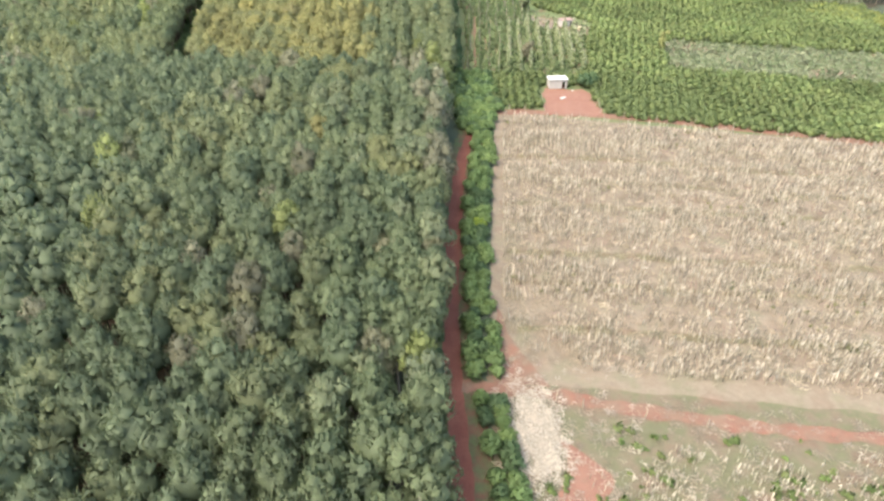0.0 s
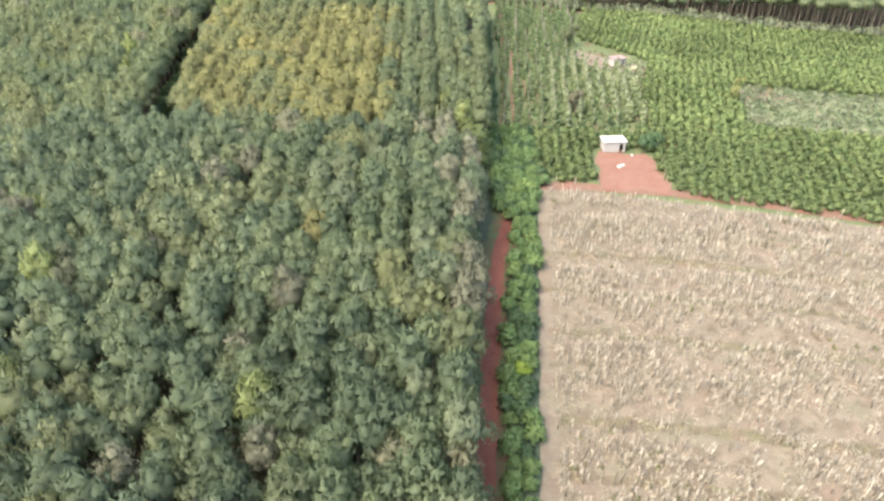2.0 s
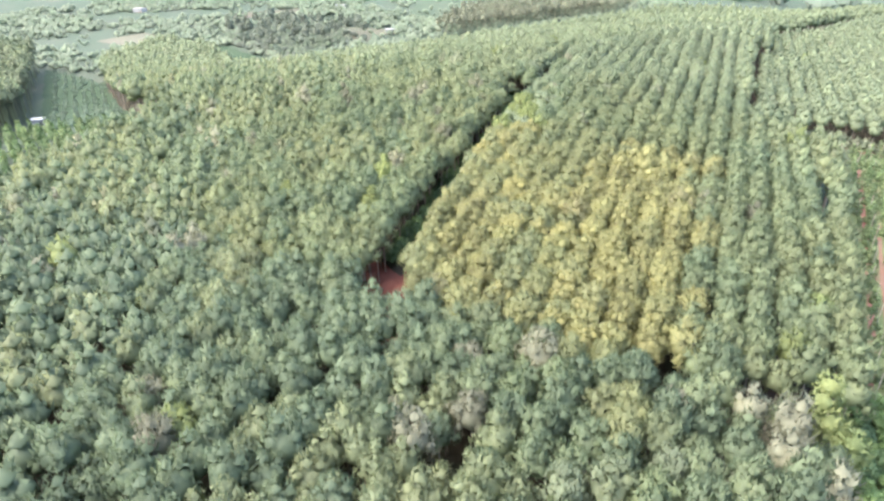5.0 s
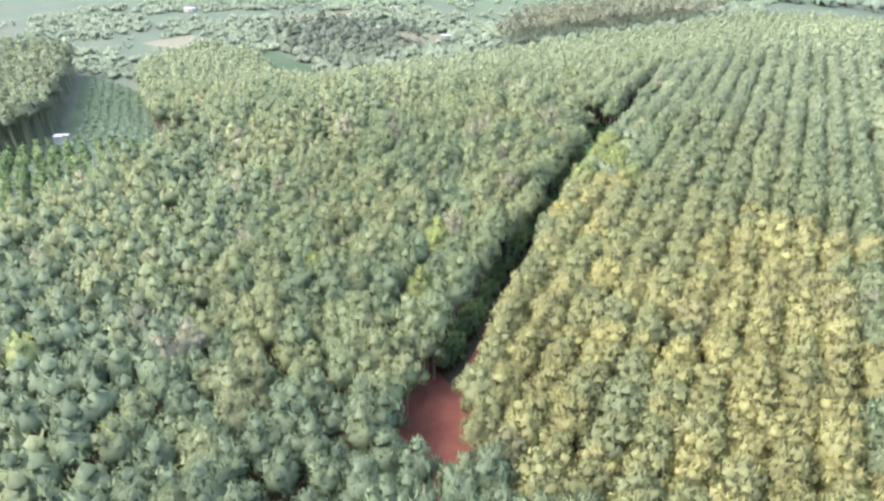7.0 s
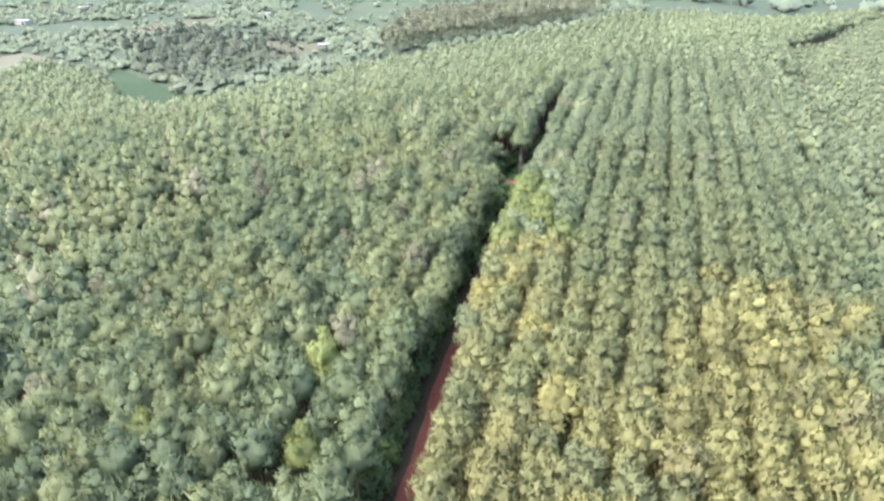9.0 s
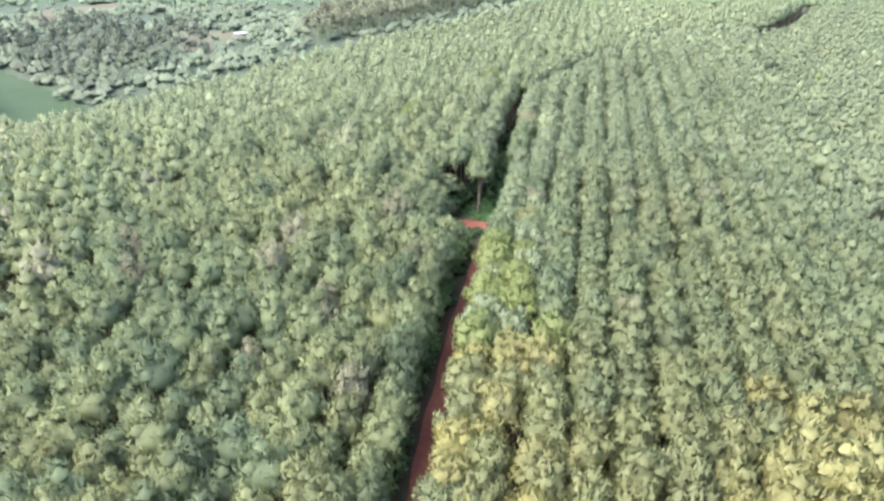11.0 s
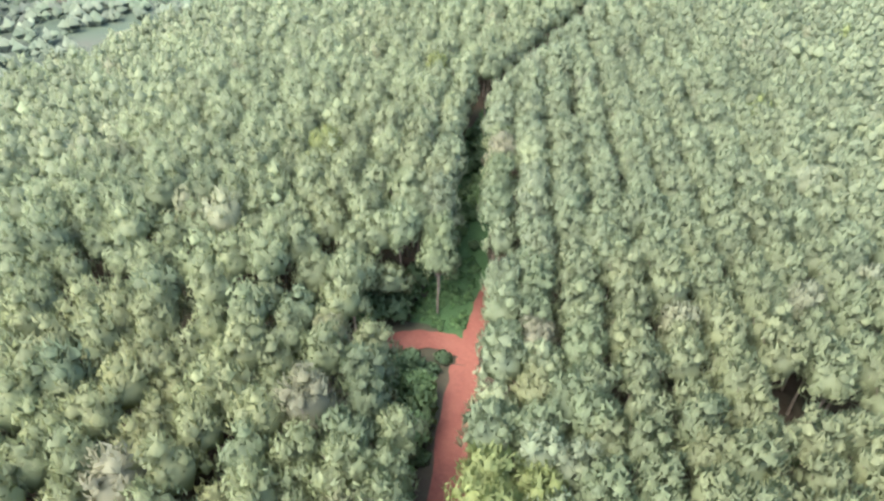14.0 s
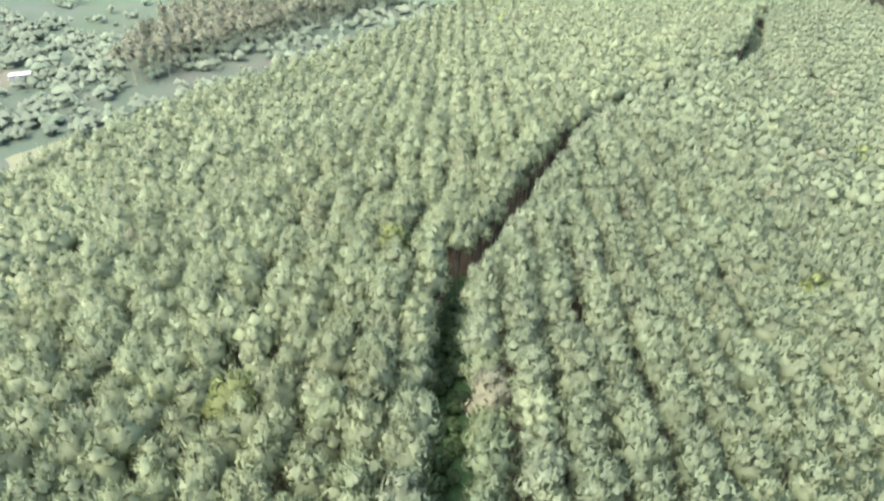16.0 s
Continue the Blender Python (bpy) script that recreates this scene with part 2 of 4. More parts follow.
        np.array([(0, 1, 4), (1, 2, 4), (2, 3, 4), (3, 0, 4), (1, 0, 5), (2, 1, 5), (3, 2, 5), (0, 3, 5)]))


def clumps(rng, puffs, swell, stretch=1.3, rough=0.27, fan=0.0, whole=0.5):
    """Dense leaf clumps: uneven upright lumps, one for each puff, shaded partly as one crown."""
    iv, jf = OCTA
    puffs = np.asarray(puffs, float)
    middle = np.average(puffs[:, :3], axis=0) - (0, 0, 0.8)
    vs, fs, ns, n = [], [], [], 0
    for x, y, z, r in puffs:
        spin = rng.uniform(0, 6.28)
        c, s = math.cos(spin), math.sin(spin)
        unit = np.stack([iv[:, 0] * c - iv[:, 1] * s, iv[:, 0] * s + iv[:, 1] * c, iv[:, 2]], -1)
        v = unit * (1, 1, stretch) * r * swell * rng.uniform(1 - rough, 1 + rough, (len(iv), 1))
        v[:, :2] += v[:, 2:3] * np.array((x, y)) * fan
        v += (x, y, z)
        away = v - middle
        m = (1.1 - whole) * unit + whole * away / (np.linalg.norm(away, axis=1)[:, None] + 1e-9) + (0, 0, 0.1)
        vs.append(v), fs.append(jf + n), ns.append(m / (np.linalg.norm(m, axis=1)[:, None] + 1e-9))
        n += len(iv)
    return np.concatenate(vs), np.concatenate(fs), np.concatenate(ns)


def make_tree(rng, level):
    """Crown and wood of one plantation tree: upright leafy lobes of uneven height, each a dense inside under feathery sprays, at one of three levels of detail."""
    rings, each, ln, wd, radius = ((((1, 0.2, 11.65), (5, 1.06, 10.6), (6, 1.62, 8.75)), 64, 0.68, 0.097, 0.80), (((1, 0.2, 11.7), (4, 1.05, 10.4), (4, 1.58, 8.5)), 40, 0.74, 0.112, 0.88),
                                   (((1, 0.2, 11.3), (4, 1.3, 9.5)), 12, 1.02, 0.25, 1.05))[level]
    seats = []
    for n, out, z in rings:
        first = rng.uniform(0, 6.28)
        for k in range(n):
            a, q = first + 6.283 * (k + rng.uniform(-0.28, 0.28)) / n, out * rng.uniform(0.75, 1.2)
            seats.append((q * math.cos(a), q * math.sin(a), z + rng.uniform(-0.5, 0.5)))
    seats = np.array(seats)
    lobes = len(seats)
    radii = radius * rng.uniform(0.78, 1.2, lobes)
    tall = np.array((1.0, 1.0, 1.42))
    middle = np.array((0.0, 0.0, 8.6))
    iv, jf = OCTA
    body = np.concatenate([c + iv * tall * r * (0.62, 0.64, 0.76)[level] * rng.uniform(0.9, 1.08, (len(iv), 1)) for c, r in zip(seats, radii)])
    away = body - middle
    body_n = np.tile(iv, (lobes, 1)) * 0.6 + 0.5 * away / np.linalg.norm(away, axis=1)[:, None]
    body_f = np.concatenate([jf + k * len(iv) for k in range(lobes)])
    count = lobes * each
    k = np.repeat(np.arange(lobes), each)
    way = seats[k] - middle
    way /= np.linalg.norm(way, axis=1)[:, None]
    d = rng.normal(size=(count, 3)) + way * 0.5 + (0, 0, 0.35)
    d /= np.linalg.norm(d, axis=1)[:, None]
    p = seats[k] + d * tall * radii[k][:, None] * rng.uniform(0.84, 1.1, (count, 1))
    along = np.array((0, 0, 1.0)) - 0.8 * d[:, 2:3] * d + d * 0.36 + rng.normal(size=(count, 3)) * 0.27
    along /= np.linalg.norm(along, axis=1)[:, None]
    upright = rng.random((count, 1)) < 0.55
    along = np.where(upright, d * (0.35, 0.35, 0.1) + (0, 0, 0.9) + rng.normal(size=(count, 3)) * 0.2, along)
    along /= np.linalg.norm(along, axis=1)[:, None]
    across = np.cross(along, d + rng.normal(size=(count, 3)) * 0.35)
    across /= np.linalg.norm(across, axis=1)[:, None]
    size_of = rng.uniform(0.6, 1.4, (count, 1))
    half, tip = across * wd * size_of * np.where(upright, 0.66, 1.1), along * ln * size_of * np.where(upright, 1.15, 0.9)
    v = np.stack([p - half - tip * 0.45, p + half - tip * 0.45, p + tip * 0.55], 1)
    flat = np.cross(v[:, 1] - v[:, 0], v[:, 2] - v[:, 0])
    flat /= np.linalg.norm(flat, axis=1)[:, None] + 1e-9
    turned = (flat * d).sum(1) < 0
    v[turned], flat[turned] = v[turned][:, [1, 0, 2]], -flat[turned]
    n = 0.42 * d + 0.55 * way + 0.25 * flat + (0, 0, 0.25)
    n /= np.linalg.norm(n, axis=1)[:, None]
    sprays = v.reshape(-1, 3), np.arange(3 * count).reshape(-1, 3), np.repeat(n, 3, axis=0)
    under_v, under_f = ico()
    under = under_v * (1.75, 1.75, 1.7) + (0, 0, 9.0)
    return (join(sprays, (body, body_f, body_n / np.linalg.norm(body_n, axis=1)[:, None]), (under, under_f, under_v)),
            rubber_wood(rng, 12.0, 5 if level == 0 else 3, (3, 0, 0)[level]))


tree_rng = np.random.default_rng(7)
TREES = [[make_tree(tree_rng, level) for k in range((10, 8, 6)[level])] for level in range(3)]

# leaf colours of the plantation trees; PALE also holds some distance haze
GREEN, DEEP, OLIVE, YELLOW, GREYISH, PALE, FRESH, RUST = (np.array(c) for c in (
    (0.164, 0.203, 0.110), (0.126, 0.164, 0.094), (0.210, 0.227, 0.111), (0.285, 0.274, 0.116),
    (0.225, 0.226, 0.146), (0.222, 0.260, 0.154), (0.210, 0.245, 0.092), (0.240, 0.200, 0.132)))

TRACK_1 = [(3.2, 20), (2.4, 40), (1.9, 48), (1.5, 56), (1.2, 65), (1.3, 75), (2, 90), (3, 107), (4.2, 120), (6, 127), (7, 134)]
TRACK_2 = [(-60, 150), (-65, 158), (-68, 172), (-71.5, 195), (-74, 215), (-76, 240), (-76.2, 258)]
SPUR = [(-76.2, 258), (-75.6, 266), (-74.6, 272)]
ARM = [(-76.2, 260), (-80, 261.5), (-86, 260)]
RIDE = [(-76.5, 262), (-78.5, 275), (-80.5, 300), (-80, 311)]
ARM_RIDE = [(-86, 261), (-94, 259), (-103, 257), (-120, 254.5), (-136, 253)]
RIDE_EAST = [(-80, 308), (-74.1, 322.2), (-70.6, 333.5), (-63.0, 355.0), (-51.4, 373.4), (-19.5, 412.4), (0.1, 448.8), (18, 500)]
RIDE_BLOCKS = [(-17.5, 278), (-19.5, 305), (-21, 340), (-22, 367)]
CORNER_CUT = [(-18, 279), (-12, 267), (-6, 263), (3, 258), (12, 256)]
BREAK = [(-20, 150), (-5, 151), (4, 152)]
RIDES = [(TRACK_2[1:4], 5.2, 4.5), (TRACK_2[3:], 4.1, 3.7), (RIDE, 3.5, 3.5), (RIDE_EAST, 3.6, 3.6), (RIDE_BLOCKS, 3.1, 3.1)]
GAPS = [(CORNER_CUT, 3.0), (BREAK, 2.5), (ARM, 1.6), (ARM_RIDE, 1.0)]
CUTS = [(TRACK_2[:4], 4.0), (TRACK_2[3:], 3.0), (RIDE, 3.0), (RIDE_EAST, 3.1), (CORNER_CUT, 3.0), (BREAK, 1.8), (ARM, 1.6)]
HOLES = [(-37.5, 124, 2.9, 2.7), (-45.3, 251.4, 4.6, 2.1), (-40.6, 253.8, 2.0, 2.0), (-85.8, 321.0, 2.8, 4.2), (-76.8, 264.0, 3.2, 6.0), (-82.5, 255.8, 5.0, 4.0), (-80.2, 250, 1.7, 7.0), (-65.2, 157, 3.5, 5.0), (-69.2, 161, 3.4, 3.2), (-0.6, 147, 3.4, 5.0)]
FOREST = [(-0.7, 8), (-0.5, 146), (0.6, 160), (1.4, 256), (-5, 259.5), (-11, 263.5), (-16, 274), (-17, 281), (6, 284.5), (22, 280.5), (34, 273.5), (47, 269.5), (62, 266.5), (103, 249), (150, 237), (170, 240), (140, 295), (72, 325), (78, 420), (105, 560),
          (-70, 560), (-92, 540), (-116, 485), (-154, 418), (-172, 386), (-178, 342), (-195, 292), (-203, 282), (-240, 306), (-276, 329), (-312, 330), (-300, 285), (-283, 269),
          (-190, 213), (-168, 222), (-165, 185), (-161, 159), (-158, 100), (-140, 40), (-100, 8)]


def inside(px, py, poly):
    px, py = np.asarray(px), np.asarray(py)
    odd = np.zeros(px.shape, bool)
    for (x0, y0), (x1, y1) in zip(poly, poly[1:] + poly[:1]):
        if y0 != y1:
            odd ^= ((y0 > py) != (y1 > py)) & (px < (x1 - x0) * (py - y0) / (y1 - y0) + x0)
    return odd


def from_line(px, py, line):
    """Distance to a polyline."""
    best = np.full(np.shape(px), 1e9)
    for (x0, y0), (x1, y1) in zip(line, line[1:]):
        dx, dy = x1 - x0, y1 - y0
        u = np.clip(((px - x0) * dx + (py - y0) * dy) / (dx * dx + dy * dy), 0, 1)
        best = np.minimum(best, np.hypot(px - x0 - u * dx, py - y0 - u * dy))
    return best


def wander(x, y, scale, seed=0.0):
    """Smooth patchy value between about -1 and 1."""
    x, y = np.asarray(x) / scale, np.asarray(y) / scale
    return (np.sin(x * 1.7 + seed + 1.3 * np.sin(y * 1.1 + seed)) + np.sin(y * 1.9 - seed * 2 + 1.1 * np.sin(x * 0.9 + 2))
            + 0.6 * np.sin((x + y) * 3.1 + seed * 3)) / 2.6


def rows_of(rng, poly, across, along, lean, jitter):
    """Planted rows: places on a grid that leans by that slope, clipped to a polygon."""
    xs, ys = [p[0] for p in poly], [p[1] for p in poly]
    v = np.arange(min(ys), max(ys), along)
    slip = (lean * (min(ys) - 200), lean * (max(ys) - 200))
    u = np.arange(min(xs) - max(slip) - 3, max(xs) - min(slip) + 3, across)
    gu, gv = np.meshgrid(u, v)
    gv = gv + (np.arange(len(u)) % 2) * along * 0.5
    x = gu + lean * (gv - 200) + rng.normal(size=gu.shape) * jitter
    y = gv + rng.normal(size=gu.shape) * jitter * 1.2
    x, y = x.ravel(), y.ravel()
    keep = inside(x, y, poly)
    return x[keep], y[keep]


# the three blocks: a loose old stand in the south and west, and ruled rows in the north-east
plant = np.random.default_rng(21)
OLD = [(-0.5, 8), (-0.3, 149), (-64, 150), (-71.5, 195), (-76, 240), (-80.5, 300), (-80, 311), (-71, 332), (-63.0, 355.0), (-51.4, 373.4), (-19.5, 412.4), (0.1, 448.8), (18, 500), (40, 560)] + FOREST[14:]
ax, ay = rows_of(plant, OLD, 4.2, 3.4, -0.07, 0.42)
loose = plant.normal(size=(2, len(ax))) * 0.38 * (ay < 148)
ax, ay = ax + loose[0], ay + loose[1]
keep = inside(ax, ay, FOREST)
ax, ay = ax[keep], ay[keep]
bx, by = rows_of(plant, FOREST, 4.45, 3.1, -0.068, 0.27)
keep = ~inside(bx, by, OLD)
bx, by = bx[keep], by[keep]
tx, ty = np.r_[ax, bx], np.r_[ay, by]
old = np.r_[np.ones(len(ax), bool), np.zeros(len(bx), bool)]
def edge_row(line, offset, spacing, rng):
    """A row planted along a line, offset metres to its right (minus: left)."""
    pts = np.array(line, float)
    run = np.r_[0, np.cumsum(np.hypot(*np.diff(pts, axis=0).T))]
    at = np.arange(0, run[-1], spacing)
    x, y = np.interp(at, run, pts[:, 0]), np.interp(at, run, pts[:, 1])
    dx, dy = np.gradient(x), np.gradient(y)
    d = np.hypot(dx, dy)
    return x + offset * dy / d + rng.normal(size=len(x)) * 0.22, y - offset * dx / d + rng.normal(size=len(x)) * 0.3


# rows along both sides of every ride and road: line, offset to the west side, offset to the east side
clear = np.ones(len(tx), bool)
ex, ey, eo = [], [], []
for line, west, east in RIDES:
    inner = from_line(tx, ty, line)
    clear &= inner > np.where(old, west, east) + 1.3
    for off, is_old in ((-west, True), (east, line is RIDE_BLOCKS and False)):
        x, y = edge_row(line, off, 3.7, plant)
        ex.append(x), ey.append(y), eo.append(np.full(len(x), is_old))
for line, half in GAPS:
    clear &= from_line(tx, ty, line) > half + 0.25 * np.sin(ty * 0.7)
for x0, y0, x1, y1, is_old in ((-1.5, 12, -1.2, 146, True), (0.9, 156, 1.6, 261, False)):
    x, y = edge_row([(x0, y0), (x1, y1)], 0.0, 3.3, plant)
    clear &= from_line(tx, ty, [(x0, y0), (x1, y1)]) > 2.4
    ex.append(x + 0.5 * np.sin(y * 0.21)), ey.append(y), eo.append(np.full(len(x), is_old))
tx, ty, old = np.r_[tx[clear], *ex], np.r_[ty[clear], *ey], np.r_[old[clear], *eo]
clear = np.ones(len(tx), bool)
for line, half in CUTS:
    clear &= from_line(tx, ty, line) > half
for hx, hy, rx, ry in HOLES:
    clear &= ((tx - hx) / rx) ** 2 + ((ty - hy) / ry) ** 2 > 1
clear &= plant.random(len(tx)) > 0.006
tx, ty, old = tx[clear], ty[clear], old[clear]
# low trees at the corner of the ride and its arm, then trees in what gaps are left
LOW = np.array([(-85.2, 268.0), (-84.2, 272.0), (-87.6, 267.4), (-85.8, 264.2), (-88.9, 263.2), (-91.8, 263.6)], float)
near = np.min(np.hypot(tx[:, None] - LOW[None, :, 0], ty[:, None] - LOW[None, :, 1]), axis=1) > 2.2
tx, ty, old = np.r_[tx[near], LOW[:, 0]], np.r_[ty[near], LOW[:, 1]], np.r_[old[near], np.ones(len(LOW), bool)]
fx, fy = plant.uniform(-130, -2, 9000), plant.uniform(30, 345, 9000)
fits = inside(fx, fy, FOREST)
for line, west, east in RIDES:
    fits &= from_line(fx, fy, line) > max(west, east)
for line, half in GAPS + CUTS:
    fits &= from_line(fx, fy, line) > half + 0.4
for hx, hy, rx, ry in HOLES:
    fits &= ((fx - hx) / (rx + 0.6)) ** 2 + ((fy - hy) / (ry + 0.6)) ** 2 > 1
fx, fy = fx[fits], fy[fits]
room = np.array([np.min((tx - x) ** 2 + (ty - y) ** 2) for x, y in zip(fx, fy)]) > 2.55 ** 2
added = []
for x, y in zip(fx[room], fy[room]):
    if all((x - a) ** 2 + (y - b) ** 2 > 2.7 ** 2 for a, b in added):
        added.append((x, y))
added = np.array(added)
low_row = np.r_[np.zeros(len(tx) - len(LOW) + 3, bool), np.ones(len(LOW) - 3, bool), np.zeros(len(added), bool)]
tx, ty = np.r_[tx, added[:, 0]], np.r_[ty, added[:, 1]]
old = np.r_[old, inside(added[:, 0], added[:, 1], OLD)]

# colours, tree by tree
YELLOW_PATCH = [(-47, 196), (-42, 221), (-25, 221), (-20, 185), (-17, 152), (-33, 150), (-38, 166)]
YELLOW_STRIP = [(-57, 150), (-76, 245), (-66, 246), (-58, 205), (-50, 168), (-48, 150)]
chance = plant.random((5, len(tx)))
patchy, broad = wander(tx, ty, 14, 0.4), wander(tx, ty, 38, 2.0)
tone = GREEN + (OLIVE - GREEN) * np.clip(0.35 + 0.5 * patchy + 0.5 * (chance[0] - 0.5), 0, 1)[:, None]
# extra DEEP trees to the west paint the darker, vignetted side into the colour
deep = (chance[1] < np.where(old & (ty < 150), 0.30 - 0.25 * patchy + 0.4 * (tx < -22) * (1 - step(70, 105, ty)) + 0.45 * (tx < -48), np.where(old, 0.10 + 0.35 * (1 - step(160, 235, ty)) * (tx < -84), 0.04)))
tone[deep] = DEEP + (GREEN - DEEP) * chance[2][deep][:, None] * 0.6
grey = chance[3] < np.where(old & (ty < 150), 0.03 + 0.42 * np.exp(-np.maximum(-tx - 1, 0) / 8.0), 0.03)
tone[grey] = GREYISH * (0.8 + 0.35 * chance[2][grey][:, None])
# northern rows are paler, partly distance haze put into the leaf colour
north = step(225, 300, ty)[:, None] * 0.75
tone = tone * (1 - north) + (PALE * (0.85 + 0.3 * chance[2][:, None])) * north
jx = tx + 4.0 * wander(tx, ty, 5, 0.9) + 4.0 * (chance[2] - 0.5)
yel = np.clip(1.1 * inside(jx, ty, YELLOW_PATCH) + inside(tx, ty, YELLOW_STRIP) * (0.75 + 0.4 * patchy) * (1 - 0.9 * step(208, 236, ty)), 0, 1)
yel = np.where((inside(jx, ty, [(-76, 150), (-20, 150), (-24, 235), (-72, 250)]) & ~old), np.maximum(yel, (0.56 + 0.4 * (chance[4] - 0.5)) * (1 - 0.85 * step(198, 238, ty))), yel * ~old)
yel = np.clip(yel * (0.75 + 0.4 * chance[0]), 0, 1)[:, None]
tone = tone * (1 - yel) + YELLOW * (0.85 + 0.3 * chance[2][:, None]) * yel
fresh = (chance[4] < np.where(ty < 220, 0.007, 0.0015))
tone[fresh] = FRESH * (0.8 + 0.4 * chance[2][fresh][:, None])
lime = inside(tx, ty, [(-76, 243), (-66.5, 242), (-61, 219), (-72, 215)]) & (chance[3] < 0.93) & ~old
tone[lime] = (0.6 * FRESH + 0.5 * YELLOW) * (0.85 + 0.3 * chance[2][lime][:, None])
fresh |= lime
rust = (chance[4] > 0.994)
tone[rust] = 0.3 * RUST + 0.7 * tone[rust]
for sx, sy, c in ((-68, 113, FRESH), (-22, 112, YELLOW * 0.8), (-24, 139, FRESH), (-114, 134, FRESH), (-85, 186, FRESH * 1.1), (-79, 172, FRESH * 0.9), (-2.5, 116, GREYISH * 1.1), (-3, 130, GREYISH * 1.1), (-72.3, 236, FRESH), (-69, 233, FRESH * 0.9), (-66, 231, FRESH * 0.8)):
    near = np.hypot(tx - sx, ty - sy) < 2.0
    tone[near] = c
# shade of the gaps in the southern old stand, multiplied into its leaf colour
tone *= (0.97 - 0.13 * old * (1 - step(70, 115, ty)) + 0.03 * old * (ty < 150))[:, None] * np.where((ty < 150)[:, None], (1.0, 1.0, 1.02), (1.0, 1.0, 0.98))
tone *= (0.90 + 0.20 * plant.random((len(tx), 1)))

# how much detail: trees along the line that the land is crossed on are fullest
CROSSED = [(-4, 30), (-12, 110), (-40, 160), (-66, 205), (-78, 290), (-78, 315)]
off_line = from_line(tx, ty, CROSSED)
level = np.where(off_line < np.where(ty < 150, 17, np.where(old, 19, np.where(ty < 215, 24, 40))), 0, np.where(off_line < np.where(ty > 230, 54, np.where(ty > 95, 58, 42)), 1, 2))
size = np.where(old, plant.uniform(0.90, 1.14, len(tx)), plant.uniform(0.92, 1.06, len(tx)))
EAST_EDGE = [(-12, 281.5), (6, 284.5), (22, 280.5), (34, 273.5), (47, 269.5), (62, 266.5), (103, 249), (150, 237)]
young = (tx > -19) & (ty > 264) & ~old
size = np.where(young, size * 0.90, size)
size = np.where(low_row, size * 0.68, size)
wide = plant.uniform(0.95, 1.14, len(tx)) * np.where(old, 1.10, 1.12) * (1 - np.where(old, 0.03, 0.06) * step(235, 260, ty))
wide = np.where(~old & (ty < 240), wide * 1.08, wide)
wide = np.where(young, wide * 1.02, wide)
wide = np.where(low_row, wide * 1.5, wide)
turn = plant.uniform(0, 2 * math.pi, len(tx))
kind_of = plant.integers(0, 1000, len(tx))
tz = height(tx, ty) - 2.8 * young      # the youngest block branches low


def spread(chosen, lists, colours, wood_colour=(0.2, 0.2, 0.2)):
    """Joins many plants into one mesh. lists: for each level, (crown, wood) shapes."""
    V, F, C, S, N, n = [], [], [], [], [], 0
    for lv in range(len(lists)):
        for k, (crown, wood) in enumerate(lists[lv]):
            ids = chosen[(level[chosen] == lv) & (kind_of[chosen] % len(lists[lv]) == k)]
            if not len(ids):
                continue
            for (v, f, m), slot in ((crown, 0), (wood, 1)):
                c, s = np.cos(turn[ids])[:, None], np.sin(turn[ids])[:, None]
                w, h = (size[ids] * wide[ids])[:, None], size[ids][:, None]
                x = (v[:, 0] * c - v[:, 1] * s) * w + tx[ids][:, None]
                y = (v[:, 0] * s + v[:, 1] * c) * w + ty[ids][:, None]
                z = v[:, 2] * h + tz[ids][:, None]
                V.append(np.stack([x, y, z], -1).reshape(-1, 3))
                F.append((f[None] + (np.arange(len(ids)) * len(v))[:, None, None] + n).reshape(-1, 3))
                N.append(np.stack([m[:, 0] * c - m[:, 1] * s, m[:, 0] * s + m[:, 1] * c, m[:, 2] + 0 * c], -1).reshape(-1, 3))
                C.append(np.repeat(colours[ids], len(v), axis=0))
                S.append(np.full(len(ids) * len(f), slot))
                n += len(ids) * len(v)
    return np.concatenate(V), np.concatenate(F), np.concatenate(C), np.concatenate(S), np.concatenate(N)


def stuff(name, chosen, label, category):
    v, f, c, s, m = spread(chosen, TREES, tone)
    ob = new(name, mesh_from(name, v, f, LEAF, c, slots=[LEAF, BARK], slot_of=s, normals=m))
    return tagged(ob, label, category, kind="stuff")


# ---- ground sheet ----
def spaced(a, b, stepping, far):
    """Even steps from a to b, then widening ones out to far on both sides."""
    inner = list(np.arange(a, b + 0.1, stepping))
    out, d = [], stepping
    while (out[-1] if out else 0) < far:
        d *= 1.35
        out.append((out[-1] if out else 0) + d)
    return np.array([a - o for o in reversed(out)] + inner + [b + o for o in out])


def sheet(name, gx, gy, lift, material, kind="structure", label="", category=""):
    """A ground sheet over a grid of places gx, gy (2D arrays)."""
    rows_n, cols_n = gx.shape
    v = np.stack([gx, gy, height(gx, gy) + lift], -1).reshape(-1, 3)
    i = np.arange((rows_n - 1) * (cols_n - 1))
    a = (i // (cols_n - 1)) * cols_n + i % (cols_n - 1)
    ob = new(name, mesh_from(name, v, np.stack([a, a + 1, a + cols_n + 1, a + cols_n], -1), material, smooth=True))
    return tagged(ob, label, category, kind=kind)


gx, gy = np.meshgrid(spaced(-420, 260, 4, 4200), spaced(-60, 640, 4, 4200))
sheet("ground", gx, gy, 0.0, GROUND, label="grassy ground with patches of red soil", category="ground")


def patch(name, corners, material, lift, label, category, stepping=3.0, wobble=0.8):
    """A quadrilateral field with uneven edges, laid on the land."""
    (x0, y0), (x1, y1), (x2, y2), (x3, y3) = corners
